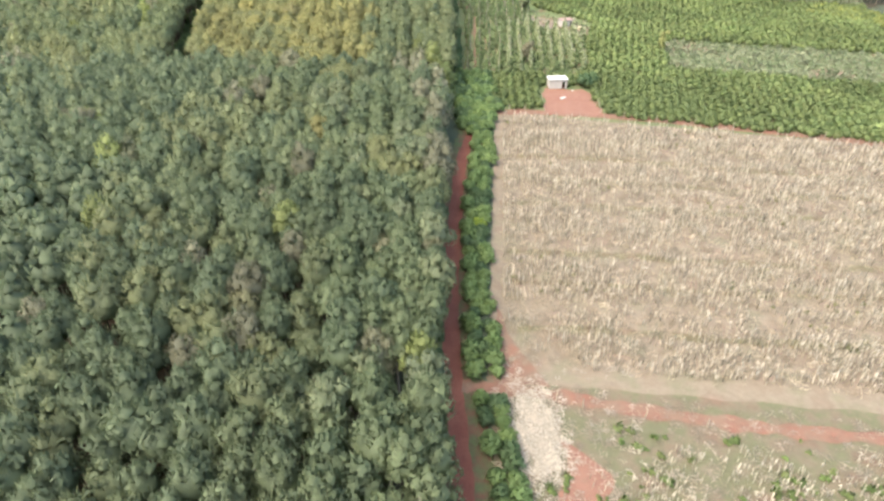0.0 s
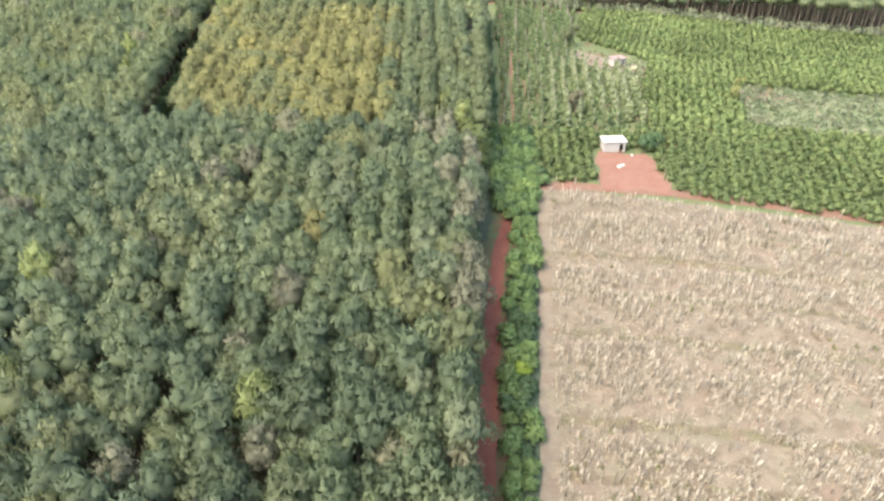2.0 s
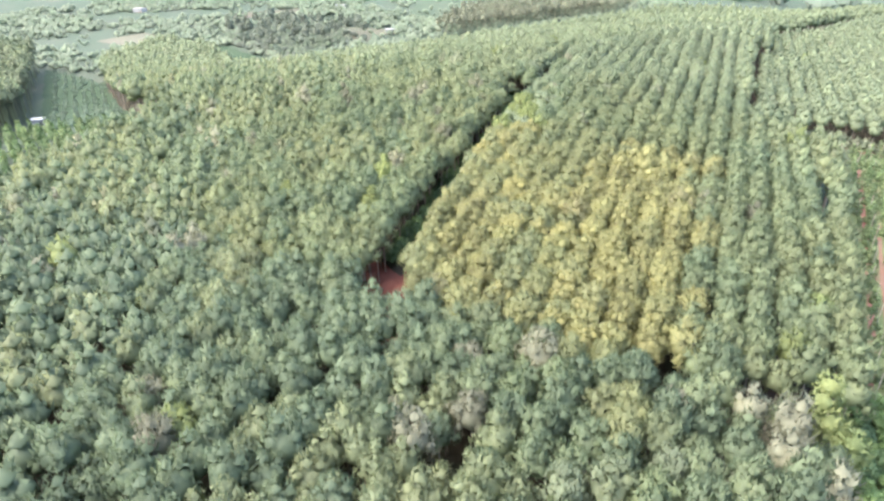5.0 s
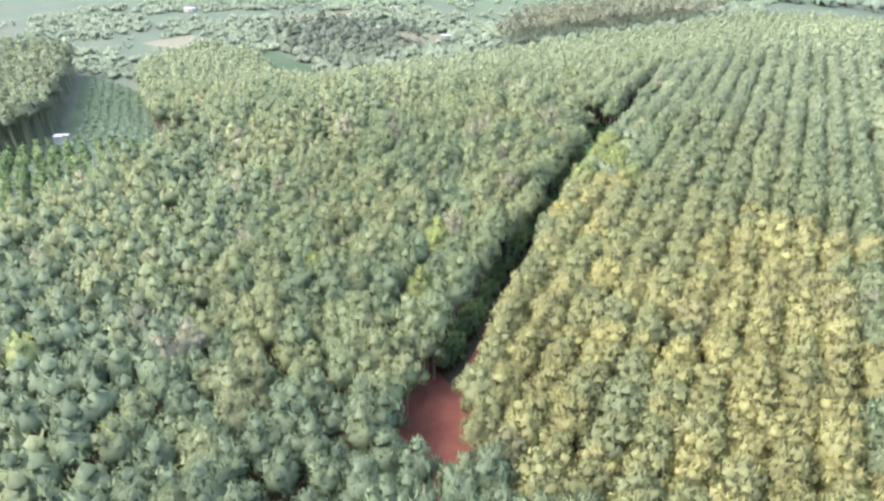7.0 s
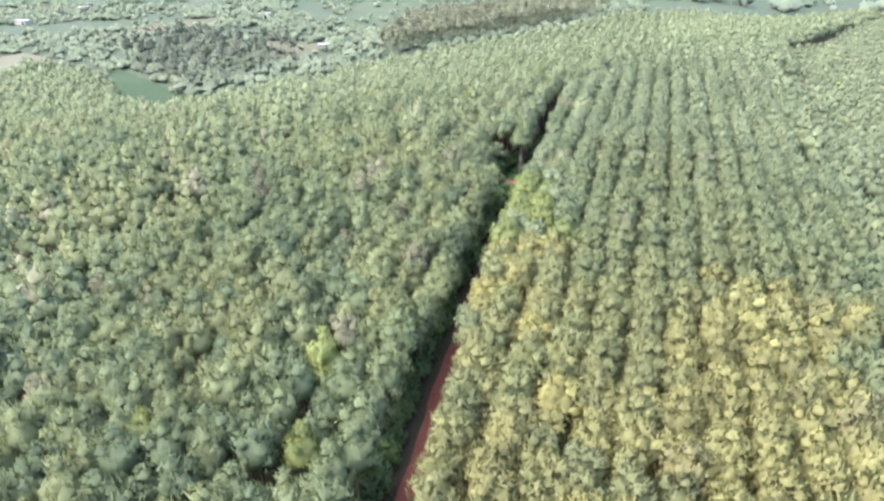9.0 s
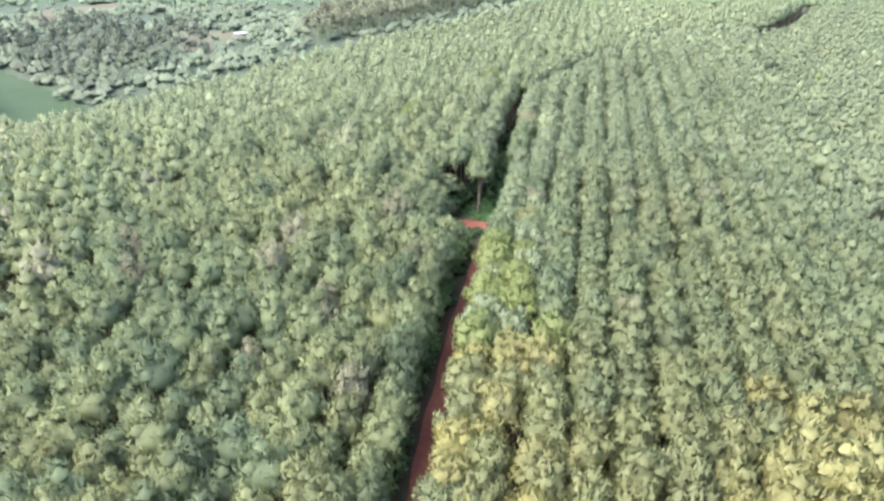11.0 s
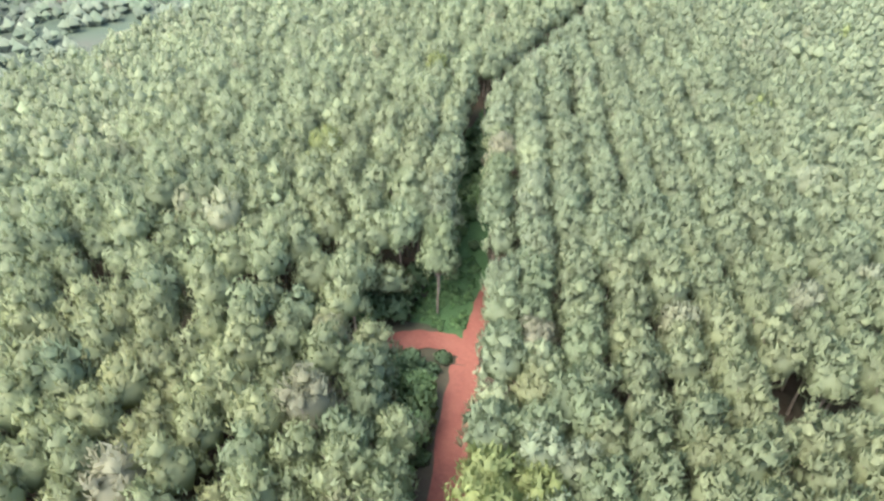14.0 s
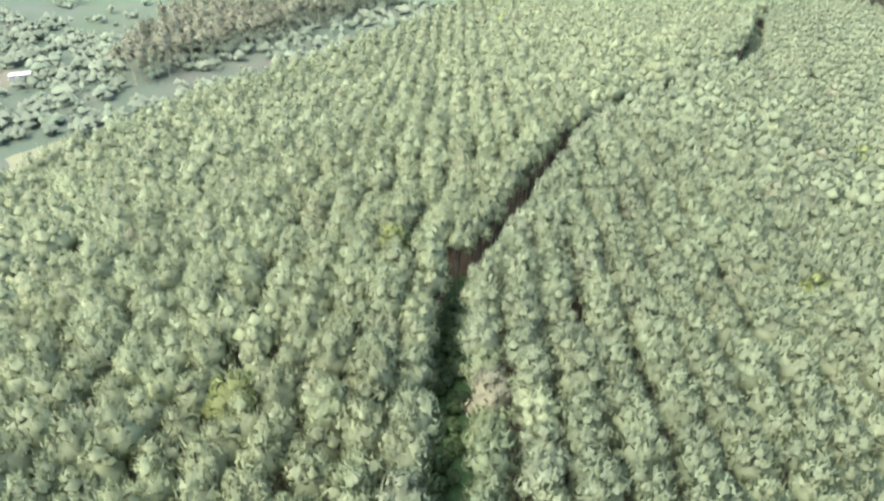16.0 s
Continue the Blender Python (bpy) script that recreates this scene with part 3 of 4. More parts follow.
    nu = max(3, int(math.hypot(x1 - x0, y1 - y0) / stepping) + 1)
    nv = max(3, int(math.hypot(x3 - x0, y3 - y0) / stepping) + 1)
    u, v = np.meshgrid(np.linspace(0, 1, nu), np.linspace(0, 1, nv))
    x = (1 - u) * (1 - v) * x0 + u * (1 - v) * x1 + u * v * x2 + (1 - u) * v * x3
    y = (1 - u) * (1 - v) * y0 + u * (1 - v) * y1 + u * v * y2 + (1 - u) * v * y3
    edge = np.maximum(np.abs(2 * u - 1), np.abs(2 * v - 1)) > 0.999
    x = x + wobble * edge * np.sin(y * 0.8 + x * 0.3) * 0.7
    y = y + wobble * edge * np.sin(x * 0.7 + 1.0 + y * 0.2) * 0.7
    return sheet(name, x, y, lift, material, label=label, category=category)


def ribbon(name, line, width, material, lift, label, category, ragged=0.25):
    """A track along a polyline."""
    pts = np.array(line, float)
    for _ in range(4):
        mid = np.empty((2 * len(pts) - 2, 2))
        mid[0::2], mid[1::2] = 0.75 * pts[:-1] + 0.25 * pts[1:], 0.25 * pts[:-1] + 0.75 * pts[1:]
        pts = np.r_[pts[:1], mid, pts[-1:]]
    d = np.gradient(pts, axis=0)
    d /= np.linalg.norm(d, axis=1)[:, None] + 1e-9
    side = np.c_[d[:, 1], -d[:, 0]]
    n = np.arange(len(pts))
    w = np.linspace(-0.5, 0.5, 5)
    wl = width * (1 + ragged * 0.5 * (0.55 * np.sin(n * 0.47) + 0.45 * np.sin(n * 1.13 + 1.0)))
    g = pts[:, None] + side[:, None] * (w[None] * wl[:, None])[..., None]
    return sheet(name, g[..., 0], g[..., 1], lift, material, label=label, category=category)


def region(name, poly, material, lift, label, category, stepping=4.0):
    """A ground sheet of grid cells inside a polygon."""
    xs, ys = [p[0] for p in poly], [p[1] for p in poly]
    u, v = np.meshgrid(np.arange(min(xs), max(xs) + stepping, stepping), np.arange(min(ys), max(ys) + stepping, stepping))
    rows_n, cols_n = u.shape
    i = np.arange((rows_n - 1) * (cols_n - 1))
    a = (i // (cols_n - 1)) * cols_n + i % (cols_n - 1)
    mid = inside(u.ravel()[a] + stepping / 2, v.ravel()[a] + stepping / 2, poly)
    a = a[mid]
    verts = np.stack([u, v, height(u, v) + lift], -1).reshape(-1, 3)
    ob = new(name, mesh_from(name, verts, np.stack([a, a + 1, a + cols_n + 1, a + cols_n], -1), material, smooth=True))
    return tagged(ob, label, category, kind="structure")


# ---- surfaces on the land ----
region("forest_floor", FOREST, FLOOR, 0.05, "shaded forest floor of brown leaf litter and soil", "ground")
ribbon("track_verge", [(x + 0.3, y) for x, y in TRACK_1], 6.5, VERGE, 0.09, "weedy brown verge of the track", "verge")
ribbon("dirt_track", TRACK_1, 2.3, LATERITE, 0.12, "narrow red laterite track beside the plantation", "track")
ribbon("dirt_road_north", [(5.5, 164), (7, 174), (8, 200), (9, 224), (9.5, 280)], 1.0, YARD, 0.12, "thin reddish path between plantation and crops", "track")
ribbon("plantation_road", TRACK_2, 3.5, LATERITE, 0.12, "red earth road between two plantation blocks", "track")
ribbon("plantation_road_spur", SPUR, 2.4, LATERITE, 0.16, "red earth spur ending at a tree", "track")
ribbon("plantation_road_arm", ARM, 2.7, LATERITE, 0.2, "red earth arm turning into the trees", "track")
patch("road_clearing", [(-77, 152), (-60, 149), (-63, 166), (-76, 170)], LATERITE, 0.09, "bare red soil at the end of the road", "soil", 2.0)
ribbon("grassy_ride", RIDE + [(-78.5, 321)], 5.6, LUSH, 0.09, "overgrown green ride between planted rows", "grass")
ribbon("grassy_ride_east", RIDE_EAST, 3.6, LUSH, 0.08, "overgrown green ride curving between planted blocks", "grass")
patch("ride_grass", [(-83.5, 263.2), (-78.2, 263.6), (-77.4, 272), (-82, 273)], LUSH, 0.12, "bright green grass beside the road fork", "grass", 1.5, 0.5)
patch("dry_field", [(6.6, 57), (92, 47), (108, 121.6), (13.2, 142.3)], STUBBLE, 0.08, "harvested dry maize field with pale stalks", "field", 2.5, 0.4)
patch("field_margin", [(5.9, 57), (9.5, 57), (15.5, 141), (12.2, 141)], STUBBLE, 0.06, "bare tan margin of the dry field", "field", 2.5, 0.25)
ribbon("field_track", [(8, 143), (24, 142), (40, 140.2), (60, 134.9), (95, 125.2), (115, 119.5)], 3.0, DUSTY, 0.13, "thin reddish path along the field", "track")
ribbon("access_road", [(2.5, 56), (12, 55), (21, 52.5), (34, 50), (43, 48.5), (60, 47), (95, 45)], 2.0, DUSTY, 0.14, "thin red access road beside the field", "track", 0.8)
for line in ([(9.3, 172), (10, 195), (11.2, 224)], [(13, 174), (13.6, 200)], [(16, 184), (16.8, 200), (17.6, 218)]):
    ribbon("soil_strip", line, 0.75, DUSTY, 0.11, "bare reddish soil between vine rows", "soil", 0.7)
ribbon("soil_margin", [(x, y - 3.0) for x, y in EAST_EDGE], 3.2, DUSTY, 0.13, "bare reddish margin below the plantation", "soil", 0.6)
STRIP = earth("worn_weedy_strip", [(0.35, (0.17, 0.125, 0.085)), (0.6, (0.135, 0.125, 0.07))], GREY, 0.4, 1.6)
for k, (y0, y1, w) in enumerate(((66.0, 60.5, 1.5), (76.5, 71, 1.0), (84.5, 78, 1.6), (100, 92, 1.4), (109.5, 100, 0.9), (119, 108, 1.5), (128, 115, 1.0))):
    ribbon("worn_strip", [(10.5, y0 + 0.8), (25, y0 + 0.1), (42, y0 - 2.3), (60, 0.5 * (y0 + y1) - 0.3), (80, y1 + 1.6), (95, y1)], w, STRIP, 0.11, "worn weedy strip across the dry field", "strip", 0.9)
patch("weedy_field", [(5, 8), (95, 8), (95, 50), (6, 58)], WEEDY, 0.07, "half cleared weedy field with straw", "field", 2.5)
patch("straw_spread", [(9.6, 43.5), (12.4, 44), (13.4, 50), (9.0, 54)], STRAW_EARTH, 0.12, "spread of pale maize straw on the ground", "straw", 1.0, 1.1)
patch("red_soil_patch", [(11.8, 36), (17.5, 36.5), (18, 43.5), (14.0, 47.5)], YARD, 0.11, "bare red soil patch", "soil", 1.0, 0.9)
patch("red_soil_corner", [(6.6, 56.5), (14, 55.5), (10.5, 61), (7.8, 71)], DUSTY, 0.12, "bare red corner of the dry field", "soil", 1.2, 0.4)
patch("yard", [(24.2, 141.6), (38.2, 140.2), (36.2, 156.6), (25.8, 157.5)], YARD, 0.15, "swept red earth yard in front of a shed", "yard", 1.5, 0.7)
patch("crop_ground", [(3, 143), (140, 112), (150, 240), (3, 284)], CROP_EARTH, 0.06, "soil with green weeds under crops", "field", 4.0)
patch("pale_plot", [(63, 171), (120, 158), (130, 182), (68, 197)], PALE_EARTH, 0.1, "thinly planted greyish plot with bare soil", "field", 3.0, 2.0)
patch("clearing", [(28, 228), (31, 213), (49, 203), (51, 208)], STUBBLE, 0.12, "reddish clearing round a small hut", "yard", 2.0)
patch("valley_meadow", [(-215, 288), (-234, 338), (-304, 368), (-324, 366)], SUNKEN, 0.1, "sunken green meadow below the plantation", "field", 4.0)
patch("valley_dry_patch", [(-269, 425), (-233, 410), (-240, 455), (-293, 453)], DRY_MEADOW, 0.1, "dry pinkish fallow in the valley", "field", 4.0)
patch("valley_pale_strip", [(-374, 448), (-345, 490), (-359, 513), (-393, 472)], DRY_MEADOW, 0.1, "pale dry strip of hillside", "field", 4.0)
patch("valley_far_meadow", [(-258, 500), (-222, 512), (-190, 640), (-300, 600)], MEADOW, 0.1, "wide light green meadow in the valley", "field", 6.0)
patch("valley_near_fallow", [(-395, 350), (-350, 345), (-340, 372), (-392, 385)], HAZEL, 0.1, "brownish fallow strip in the valley", "field", 6.0)
patch("forest_margin", [(-203, 385), (-186, 368), (-112, 500), (-126, 514)], MARGIN, 0.1, "pale grassy margin along the plantation", "field", 3.0)
# the tall stand's shade over this plot is partly painted, by SUNKEN
patch("sunken_plot", [(-234, 204), (-196, 217), (-292, 276), (-347, 284)], SUNKEN, 0.1, "striped plot beside tall trees, shade painted into its dark green", "field", 4.0)
patch("far_yellow_field", [(0, 566), (70, 566), (80, 660), (0, 660)], DRY_MEADOW, 0.1, "pale yellow field beyond the plantation", "field", 6.0)

# ---- the plantation ----
near_order = np.argsort(from_line(tx, ty, CROSSED[:-1]) + 1000 * (level > 0))
chosen_300 = np.sort(near_order[:300])
rest = np.setdiff1d(np.arange(len(tx)), chosen_300)
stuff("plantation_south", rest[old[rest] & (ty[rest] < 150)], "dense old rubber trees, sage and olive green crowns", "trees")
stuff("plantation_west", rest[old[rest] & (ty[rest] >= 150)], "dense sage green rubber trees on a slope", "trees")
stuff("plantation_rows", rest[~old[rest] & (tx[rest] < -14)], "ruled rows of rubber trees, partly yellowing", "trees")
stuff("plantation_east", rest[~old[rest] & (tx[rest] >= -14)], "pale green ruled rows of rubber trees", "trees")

CLASSES = [(GREEN, "sage green rubber tree in a dense stand"), (DEEP, "dark blue-green rubber tree in a dense stand"), (OLIVE, "olive green rubber tree in a dense stand"),
           (YELLOW, "yellowing rubber tree at the edge of a row"), (0.5 * YELLOW + 0.5 * OLIVE, "half yellowed rubber tree in a row"), (0.25 * YELLOW + 0.75 * GREEN, "green rubber tree with a first yellow tinge"), (GREYISH, "thin greyish rubber tree losing its leaves"), (PALE, "pale green rubber tree in a ruled row"), (FRESH, "bright yellow-green rubber tree"), (0.86 * PALE, "greyish green rubber tree in a dense stand"), (1.12 * PALE, "light green rubber tree in a ruled row"), (0.5 * GREEN + 0.5 * PALE, "soft green rubber tree in a dense stand")]
masters = {}


def rubber_tree(cls, k, place, spin, s, w):
    """One plantation tree: an empty with trunk and crown; meshes are shared by colour and shape."""
    base, label = CLASSES[cls]
    if (cls, k) not in masters:
        (cv, cf, cm), (wv, wf, wm) = TREES[0][k]
        masters[cls, k] = (mesh_from("rubber_crown", cv, cf, LEAF, np.repeat(base[None], len(cv), 0), normals=cm), mesh_from("rubber_trunk", wv, wf, BARK, normals=wm))
    root = new("rubber_tree")
    crown, trunk = new("crown", masters[cls, k][0]), new("trunk", masters[cls, k][1])
    crown.parent = trunk.parent = root
    root.matrix_world = pose(*place, 0, 0, spin) @ Matrix.Diagonal((s * w, s * w, s, 1))
    return tagged(root, label, "tree", "plantation trees")


shades = np.array([c for c, _ in CLASSES])
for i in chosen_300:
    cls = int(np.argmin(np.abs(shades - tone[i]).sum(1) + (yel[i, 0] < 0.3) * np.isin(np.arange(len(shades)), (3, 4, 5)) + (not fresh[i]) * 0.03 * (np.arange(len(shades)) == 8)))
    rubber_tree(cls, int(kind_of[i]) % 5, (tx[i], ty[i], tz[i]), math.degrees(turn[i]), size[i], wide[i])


# ---- shrubs, crops and clumps ----
def bush_shape(rng, n, radius, tall, count, ln, wd, up=0.3, shrink=0.8, solid=False):
    puffs = []
    for k in range(n):
        a, q = 2.4 * k + rng.uniform(-0.4, 0.4), math.sqrt((k + 0.3) / n)
        r = radius * rng.uniform(0.38, 0.55) * (1.0 if n < 9 else 0.75)
        puffs.append((radius * 0.62 * q * math.cos(a), radius * 0.62 * q * math.sin(a), max(r * 0.6, tall - r - (tall * 0.45) * q * rng.uniform(0.5, 1.2)), r))
    if solid:
        return join(leaves(rng, puffs, count, ln, wd, up), core(rng, [(0, 0, tall * 0.42, min(radius, tall * 0.6) * 0.78)], shrink))
    return join(leaves(rng, puffs, count, ln, wd, up), clumps(rng, puffs, shrink, 1.1))


def cone_shape(rng, radius, tall, count, ln, wd):
    puffs = [(0, 0, tall * (0.12 + 0.8 * k / 5), radius * (1.0 - 0.82 * k / 5) * 0.8) for k in range(6)]
    return join(leaves(rng, puffs, count, ln, wd, 0.1), core(rng, puffs[::3], 0.95))


def stalk_shape(rng):
    """A dry maize stalk with blades hanging close to it."""
    tall = rng.uniform(1.1, 1.8)
    lean = rng.normal(size=2) * 0.14
    v = [(-0.05, 0, 0), (0.05, 0, 0), (lean[0], lean[1], tall), (0, -0.05, 0), (0, 0.05, 0), (lean[0], lean[1], tall)]
    for k in range(4):
        a, z = rng.uniform(0, 6.28), tall * rng.uniform(0.4, 0.95)
        c, s = math.cos(a), math.sin(a)
        ln = rng.uniform(0.15, 0.38)
        v += [(0.05 * -s, 0.05 * c, z), (-0.05 * -s, -0.05 * c, z + 0.12), (ln * c, ln * s, z - rng.uniform(0.1, 0.6))]
    v = np.array(v, float)
    t = v.reshape(-1, 3, 3)
    flat = np.cross(t[:, 1] - t[:, 0], t[:, 2] - t[:, 0])
    return v, np.arange(len(v)).reshape(-1, 3), np.repeat(0.55 * flat / (np.linalg.norm(flat, axis=1)[:, None] + 1e-9) + (0, 0, 0.8), 3, axis=0)


def scatter(name, x, y, shapes, colours, sizes, label, category, rng, lift=0.0):
    """Many plants of a kind joined into one object."""
    V, F, C, N, n = [], [], [], [], 0
    spin, pick, z0 = rng.uniform(0, 6.283, len(x)), rng.integers(0, len(shapes), len(x)), height(x, y) + lift
    for k, (v, f, m) in enumerate(shapes):
        ids = np.nonzero(pick == k)[0]
        if not len(ids):
            continue
        c, s, q = np.cos(spin[ids])[:, None], np.sin(spin[ids])[:, None], sizes[ids][:, None]
        V.append(np.stack([(v[:, 0] * c - v[:, 1] * s) * q + x[ids][:, None], (v[:, 0] * s + v[:, 1] * c) * q + y[ids][:, None], v[:, 2] * q + z0[ids][:, None]], -1).reshape(-1, 3))
        F.append((f[None] + (np.arange(len(ids)) * len(v))[:, None, None] + n).reshape(-1, 3))
        N.append(np.stack([m[:, 0] * c - m[:, 1] * s, m[:, 0] * s + m[:, 1] * c, m[:, 2] + 0 * c], -1).reshape(-1, 3))
        C.append(np.repeat(colours[ids], len(v), axis=0))
        n += len(ids) * len(v)
    ob = new(name, mesh_from(name, np.concatenate(V), np.concatenate(F), LEAF, np.concatenate(C), normals=np.concatenate(N)))
    return tagged(ob, label, category, kind="stuff")


def tint(rng, n, a, b, spread_by=0.15):
    u = rng.random((n, 1))
    return (np.array(a) * (1 - u) + np.array(b) * u) * (1 + spread_by * rng.normal(size=(n, 1))).clip(0.5, 1.6)


crop = np.random.default_rng(33)
# dry maize: thick in bands, thin on the worn strips between them
DRY = [(8.0, 60), (92, 50), (107, 120.5), (14.2, 140.8)]
sx, sy = rows_of(crop, DRY, 0.62, 0.52, 0.03, 0.14)
ridge = np.sin((sy + 0.13 * sx) * 2.1)
band = np.sin((sy + 0.13 * sx + 1.2 * np.sin(sx * 0.13)) * 0.40 + 0.6)
dense = 0.60 + 0.6 * wander(sx, sy, 5, 1.1) + 0.7 * wander(sx, sy, 1.7, 3.0) + 0.12 * ridge - 0.55 * (band < -0.80) - 0.9 * (np.hypot(sx - 9, sy - 58) < 9)
keep = crop.random(len(sx)) < np.clip(dense, 0.02, 0.97)
sx, sy = sx[keep], sy[keep]
scatter("maize_stalks", sx, sy, [stalk_shape(crop) for _ in range(12)], tint(crop, len(sx), (0.62, 0.555, 0.44), (0.42, 0.37, 0.28)) * np.where(crop.random((len(sx), 1)) < 0.13, 0.55, 0.98), crop.uniform(0.85, 1.45, len(sx)),
        "dry pale maize stalks standing in rows", "maize", crop, 0.05)
def litter_shape(rng):
    """Flat straw blades lying about."""
    v = []
    for _ in range(7):
        c, a, ln, w = rng.normal(size=2) * 0.28, rng.uniform(0, 6.28), rng.uniform(0.2, 0.45), rng.uniform(0.03, 0.07)
        d, q, z = np.array((math.cos(a), math.sin(a))), np.array((-math.sin(a), math.cos(a))), rng.uniform(0.02, 0.14)
        v += [(*(c - d * ln + q * w), z), (*(c - d * ln - q * w), z + 0.02), (*(c + d * ln), z + rng.uniform(-0.02, 0.08))]
    v = np.array(v)
    return v, np.arange(len(v)).reshape(-1, 3), np.tile((0.0, 0.0, 1.0), (len(v), 1))


LITTER = [litter_shape(crop) for _ in range(8)]
x, y = crop.uniform(5.5, 24, 9000), crop.uniform(37, 60, 9000)
dense = 1.3 * np.exp(-((x - 11.0) / 2.2) ** 2 - ((y - 49) / 5.0) ** 2) + 0.012
keep = crop.random(len(x)) < dense
x, y = x[keep], y[keep]
scatter("straw_litter", x, y, LITTER, tint(crop, len(x), (0.52, 0.475, 0.41), (0.40, 0.36, 0.30)), crop.uniform(0.6, 1.2, len(x)), "loose pale maize straw strewn on soil", "straw", crop, 0.12)
x, y = rows_of(crop, [(7, 20), (70, 20), (72, 47), (8, 57)], 0.9, 0.9, 0.0, 0.4)
keep = crop.random(len(x)) < 0.45 + 0.6 * wander(x, y, 2.6, 1.7)
x, y = x[keep], y[keep]
scatter("cleared_litter", x, y, LITTER, tint(crop, len(x), (0.46, 0.40, 0.32), (0.22, 0.18, 0.13)), crop.uniform(0.6, 1.3, len(x)), "broken maize straw strewn over a cleared field", "straw", crop, 0.09)
x, y = rows_of(crop, DRY, 1.1, 1.1, 0.0, 0.45)
scatter("field_litter", x, y, LITTER, tint(crop, len(x), (0.45, 0.39, 0.29), (0.20, 0.16, 0.11)), crop.uniform(0.7, 1.5, len(x)), "broken dry leaves lying between maize rows", "straw", crop, 0.08)
wx, wy = rows_of(crop, DRY, 1.5, 1.5, 0.0, 0.6)
keep = crop.random(len(wx)) < np.clip(-0.15 + 0.55 * wander(wx, wy, 9, 4.0), 0, 0.5)
FIELD_WEEDS = [bush_shape(crop, 3, 0.5, 0.4, 20, 0.3, 0.09) for _ in range(4)]
scatter("field_weeds", wx[keep], wy[keep], FIELD_WEEDS, tint(crop, keep.sum(), (0.16, 0.18, 0.08), (0.22, 0.21, 0.11)), crop.uniform(0.6, 1.2, keep.sum()), "dull green weeds between dry maize", "weeds", crop, 0.05)
sx, sy = rows_of(crop, [(15, 8), (90, 8), (92, 43), (16, 47)], 0.62, 0.6, 0.03, 0.2)
keep = crop.random(len(sx)) < np.clip(0.42 + 0.8 * wander(sx, sy, 3.2, 2.1) - 0.3 * (sx < 22), 0.02, 0.85)
sx, sy = sx[keep], sy[keep]
scatter("maize_remains", sx, sy, [stalk_shape(crop) for _ in range(8)], tint(crop, len(sx), (0.62, 0.575, 0.49), (0.44, 0.405, 0.33)), crop.uniform(0.6, 1.15, len(sx)),
        "scattered dry maize stalks among weeds", "maize", crop, 0.05)
wx, wy = rows_of(crop, [(9, 10), (72, 10), (74, 45), (12, 50)], 1.3, 1.3, 0.0, 0.5)
keep = crop.random(len(wx)) < np.clip(0.25 + 0.75 * wander(wx, wy, 4, 5.0), 0, 0.9)
WEEDS = [bush_shape(crop, 3, 0.6, 0.6, 26, 0.35, 0.1) for _ in range(5)]
scatter("weeds", wx[keep], wy[keep], WEEDS, tint(crop, keep.sum(), (0.13, 0.20, 0.06), (0.20, 0.235, 0.09)), crop.uniform(0.6, 1.6, keep.sum()),
        "low green weeds in a cleared field", "weeds", crop)

# coffee: round glossy bushes in rows
COFFEE = [bush_shape(crop, 6, 1.25, 1.8, 64, 0.46, 0.20, 0.3, 0.85, True) for _ in range(8)]
LEAFY_A, LEAFY_B = (0.152, 0.206, 0.082), (0.196, 0.238, 0.098)
EAST_PLOT = [(38.2, 139.6), (118, 119), (122, 157), (62, 171), (66, 197), (46, 207), (39, 168), (36.6, 157.5)]
SOUTH_PLOT = [(11, 144), (24, 143.5), (25, 158), (39, 160), (39, 167), (12, 167)]
NORTH_PLOT = [(48, 208), (68, 198), (130, 184), (150, 235), (100, 246), (58, 267), (40, 278), (32, 238), (50, 216)]
cx, cy = [], []
for plot, lean in ((EAST_PLOT, 0.25), (SOUTH_PLOT, 0.05), (NORTH_PLOT, 0.3)):
    x, y = rows_of(crop, plot, 2.0, 1.75, lean, 0.26)
    cx.append(x), cy.append(y)
cx, cy = np.concatenate(cx), np.concatenate(cy)
FAR_COFFEE = [bush_shape(crop, 5, 1.35, 1.9, 30, 0.66, 0.30, 0.3, 0.85, True) for _ in range(6)]
leafy = tint(crop, len(cx), LEAFY_A, LEAFY_B, 0.12) * (1 + 0.25 * wander(cx, cy, 12, 0.3))[:, None]
near = np.argsort(np.hypot(cx - 40, cy - 130))[:220]
far = np.setdiff1d(np.arange(len(cx)), near)
for name, ids, shapes in (("coffee_plantation", far[cy[far] < 172], COFFEE), ("coffee_plantation_north", far[cy[far] >= 172], FAR_COFFEE)):
    scatter(name, cx[ids], cy[ids], shapes, leafy[ids], crop.uniform(0.92, 1.2, len(ids)), "rows of leafy green coffee bushes", "bushes", crop)
x, y = rows_of(crop, [(7, 168), (39, 168), (45, 205), (30, 212), (30, 235), (38, 280), (8, 282)], 1.45, 1.7, 0.07, 0.3)
keep = (crop.random(len(x)) < 0.78) & (from_line(x, y, [(9.3, 172), (10, 195), (11.2, 224)]) > 0.9) & (from_line(x, y, [(13, 174), (13.6, 200)]) > 0.9) & (from_line(x, y, [(16, 184), (16.8, 200), (17.6, 218)]) > 0.9)
x, y = x[keep], y[keep]
scatter("pepper_undergrowth", x, y, FAR_COFFEE[:3], tint(crop, len(x), (0.15, 0.205, 0.092), (0.195, 0.245, 0.115)), crop.uniform(0.4, 0.7, len(x)), "low green growth between pepper rows", "bushes", crop)
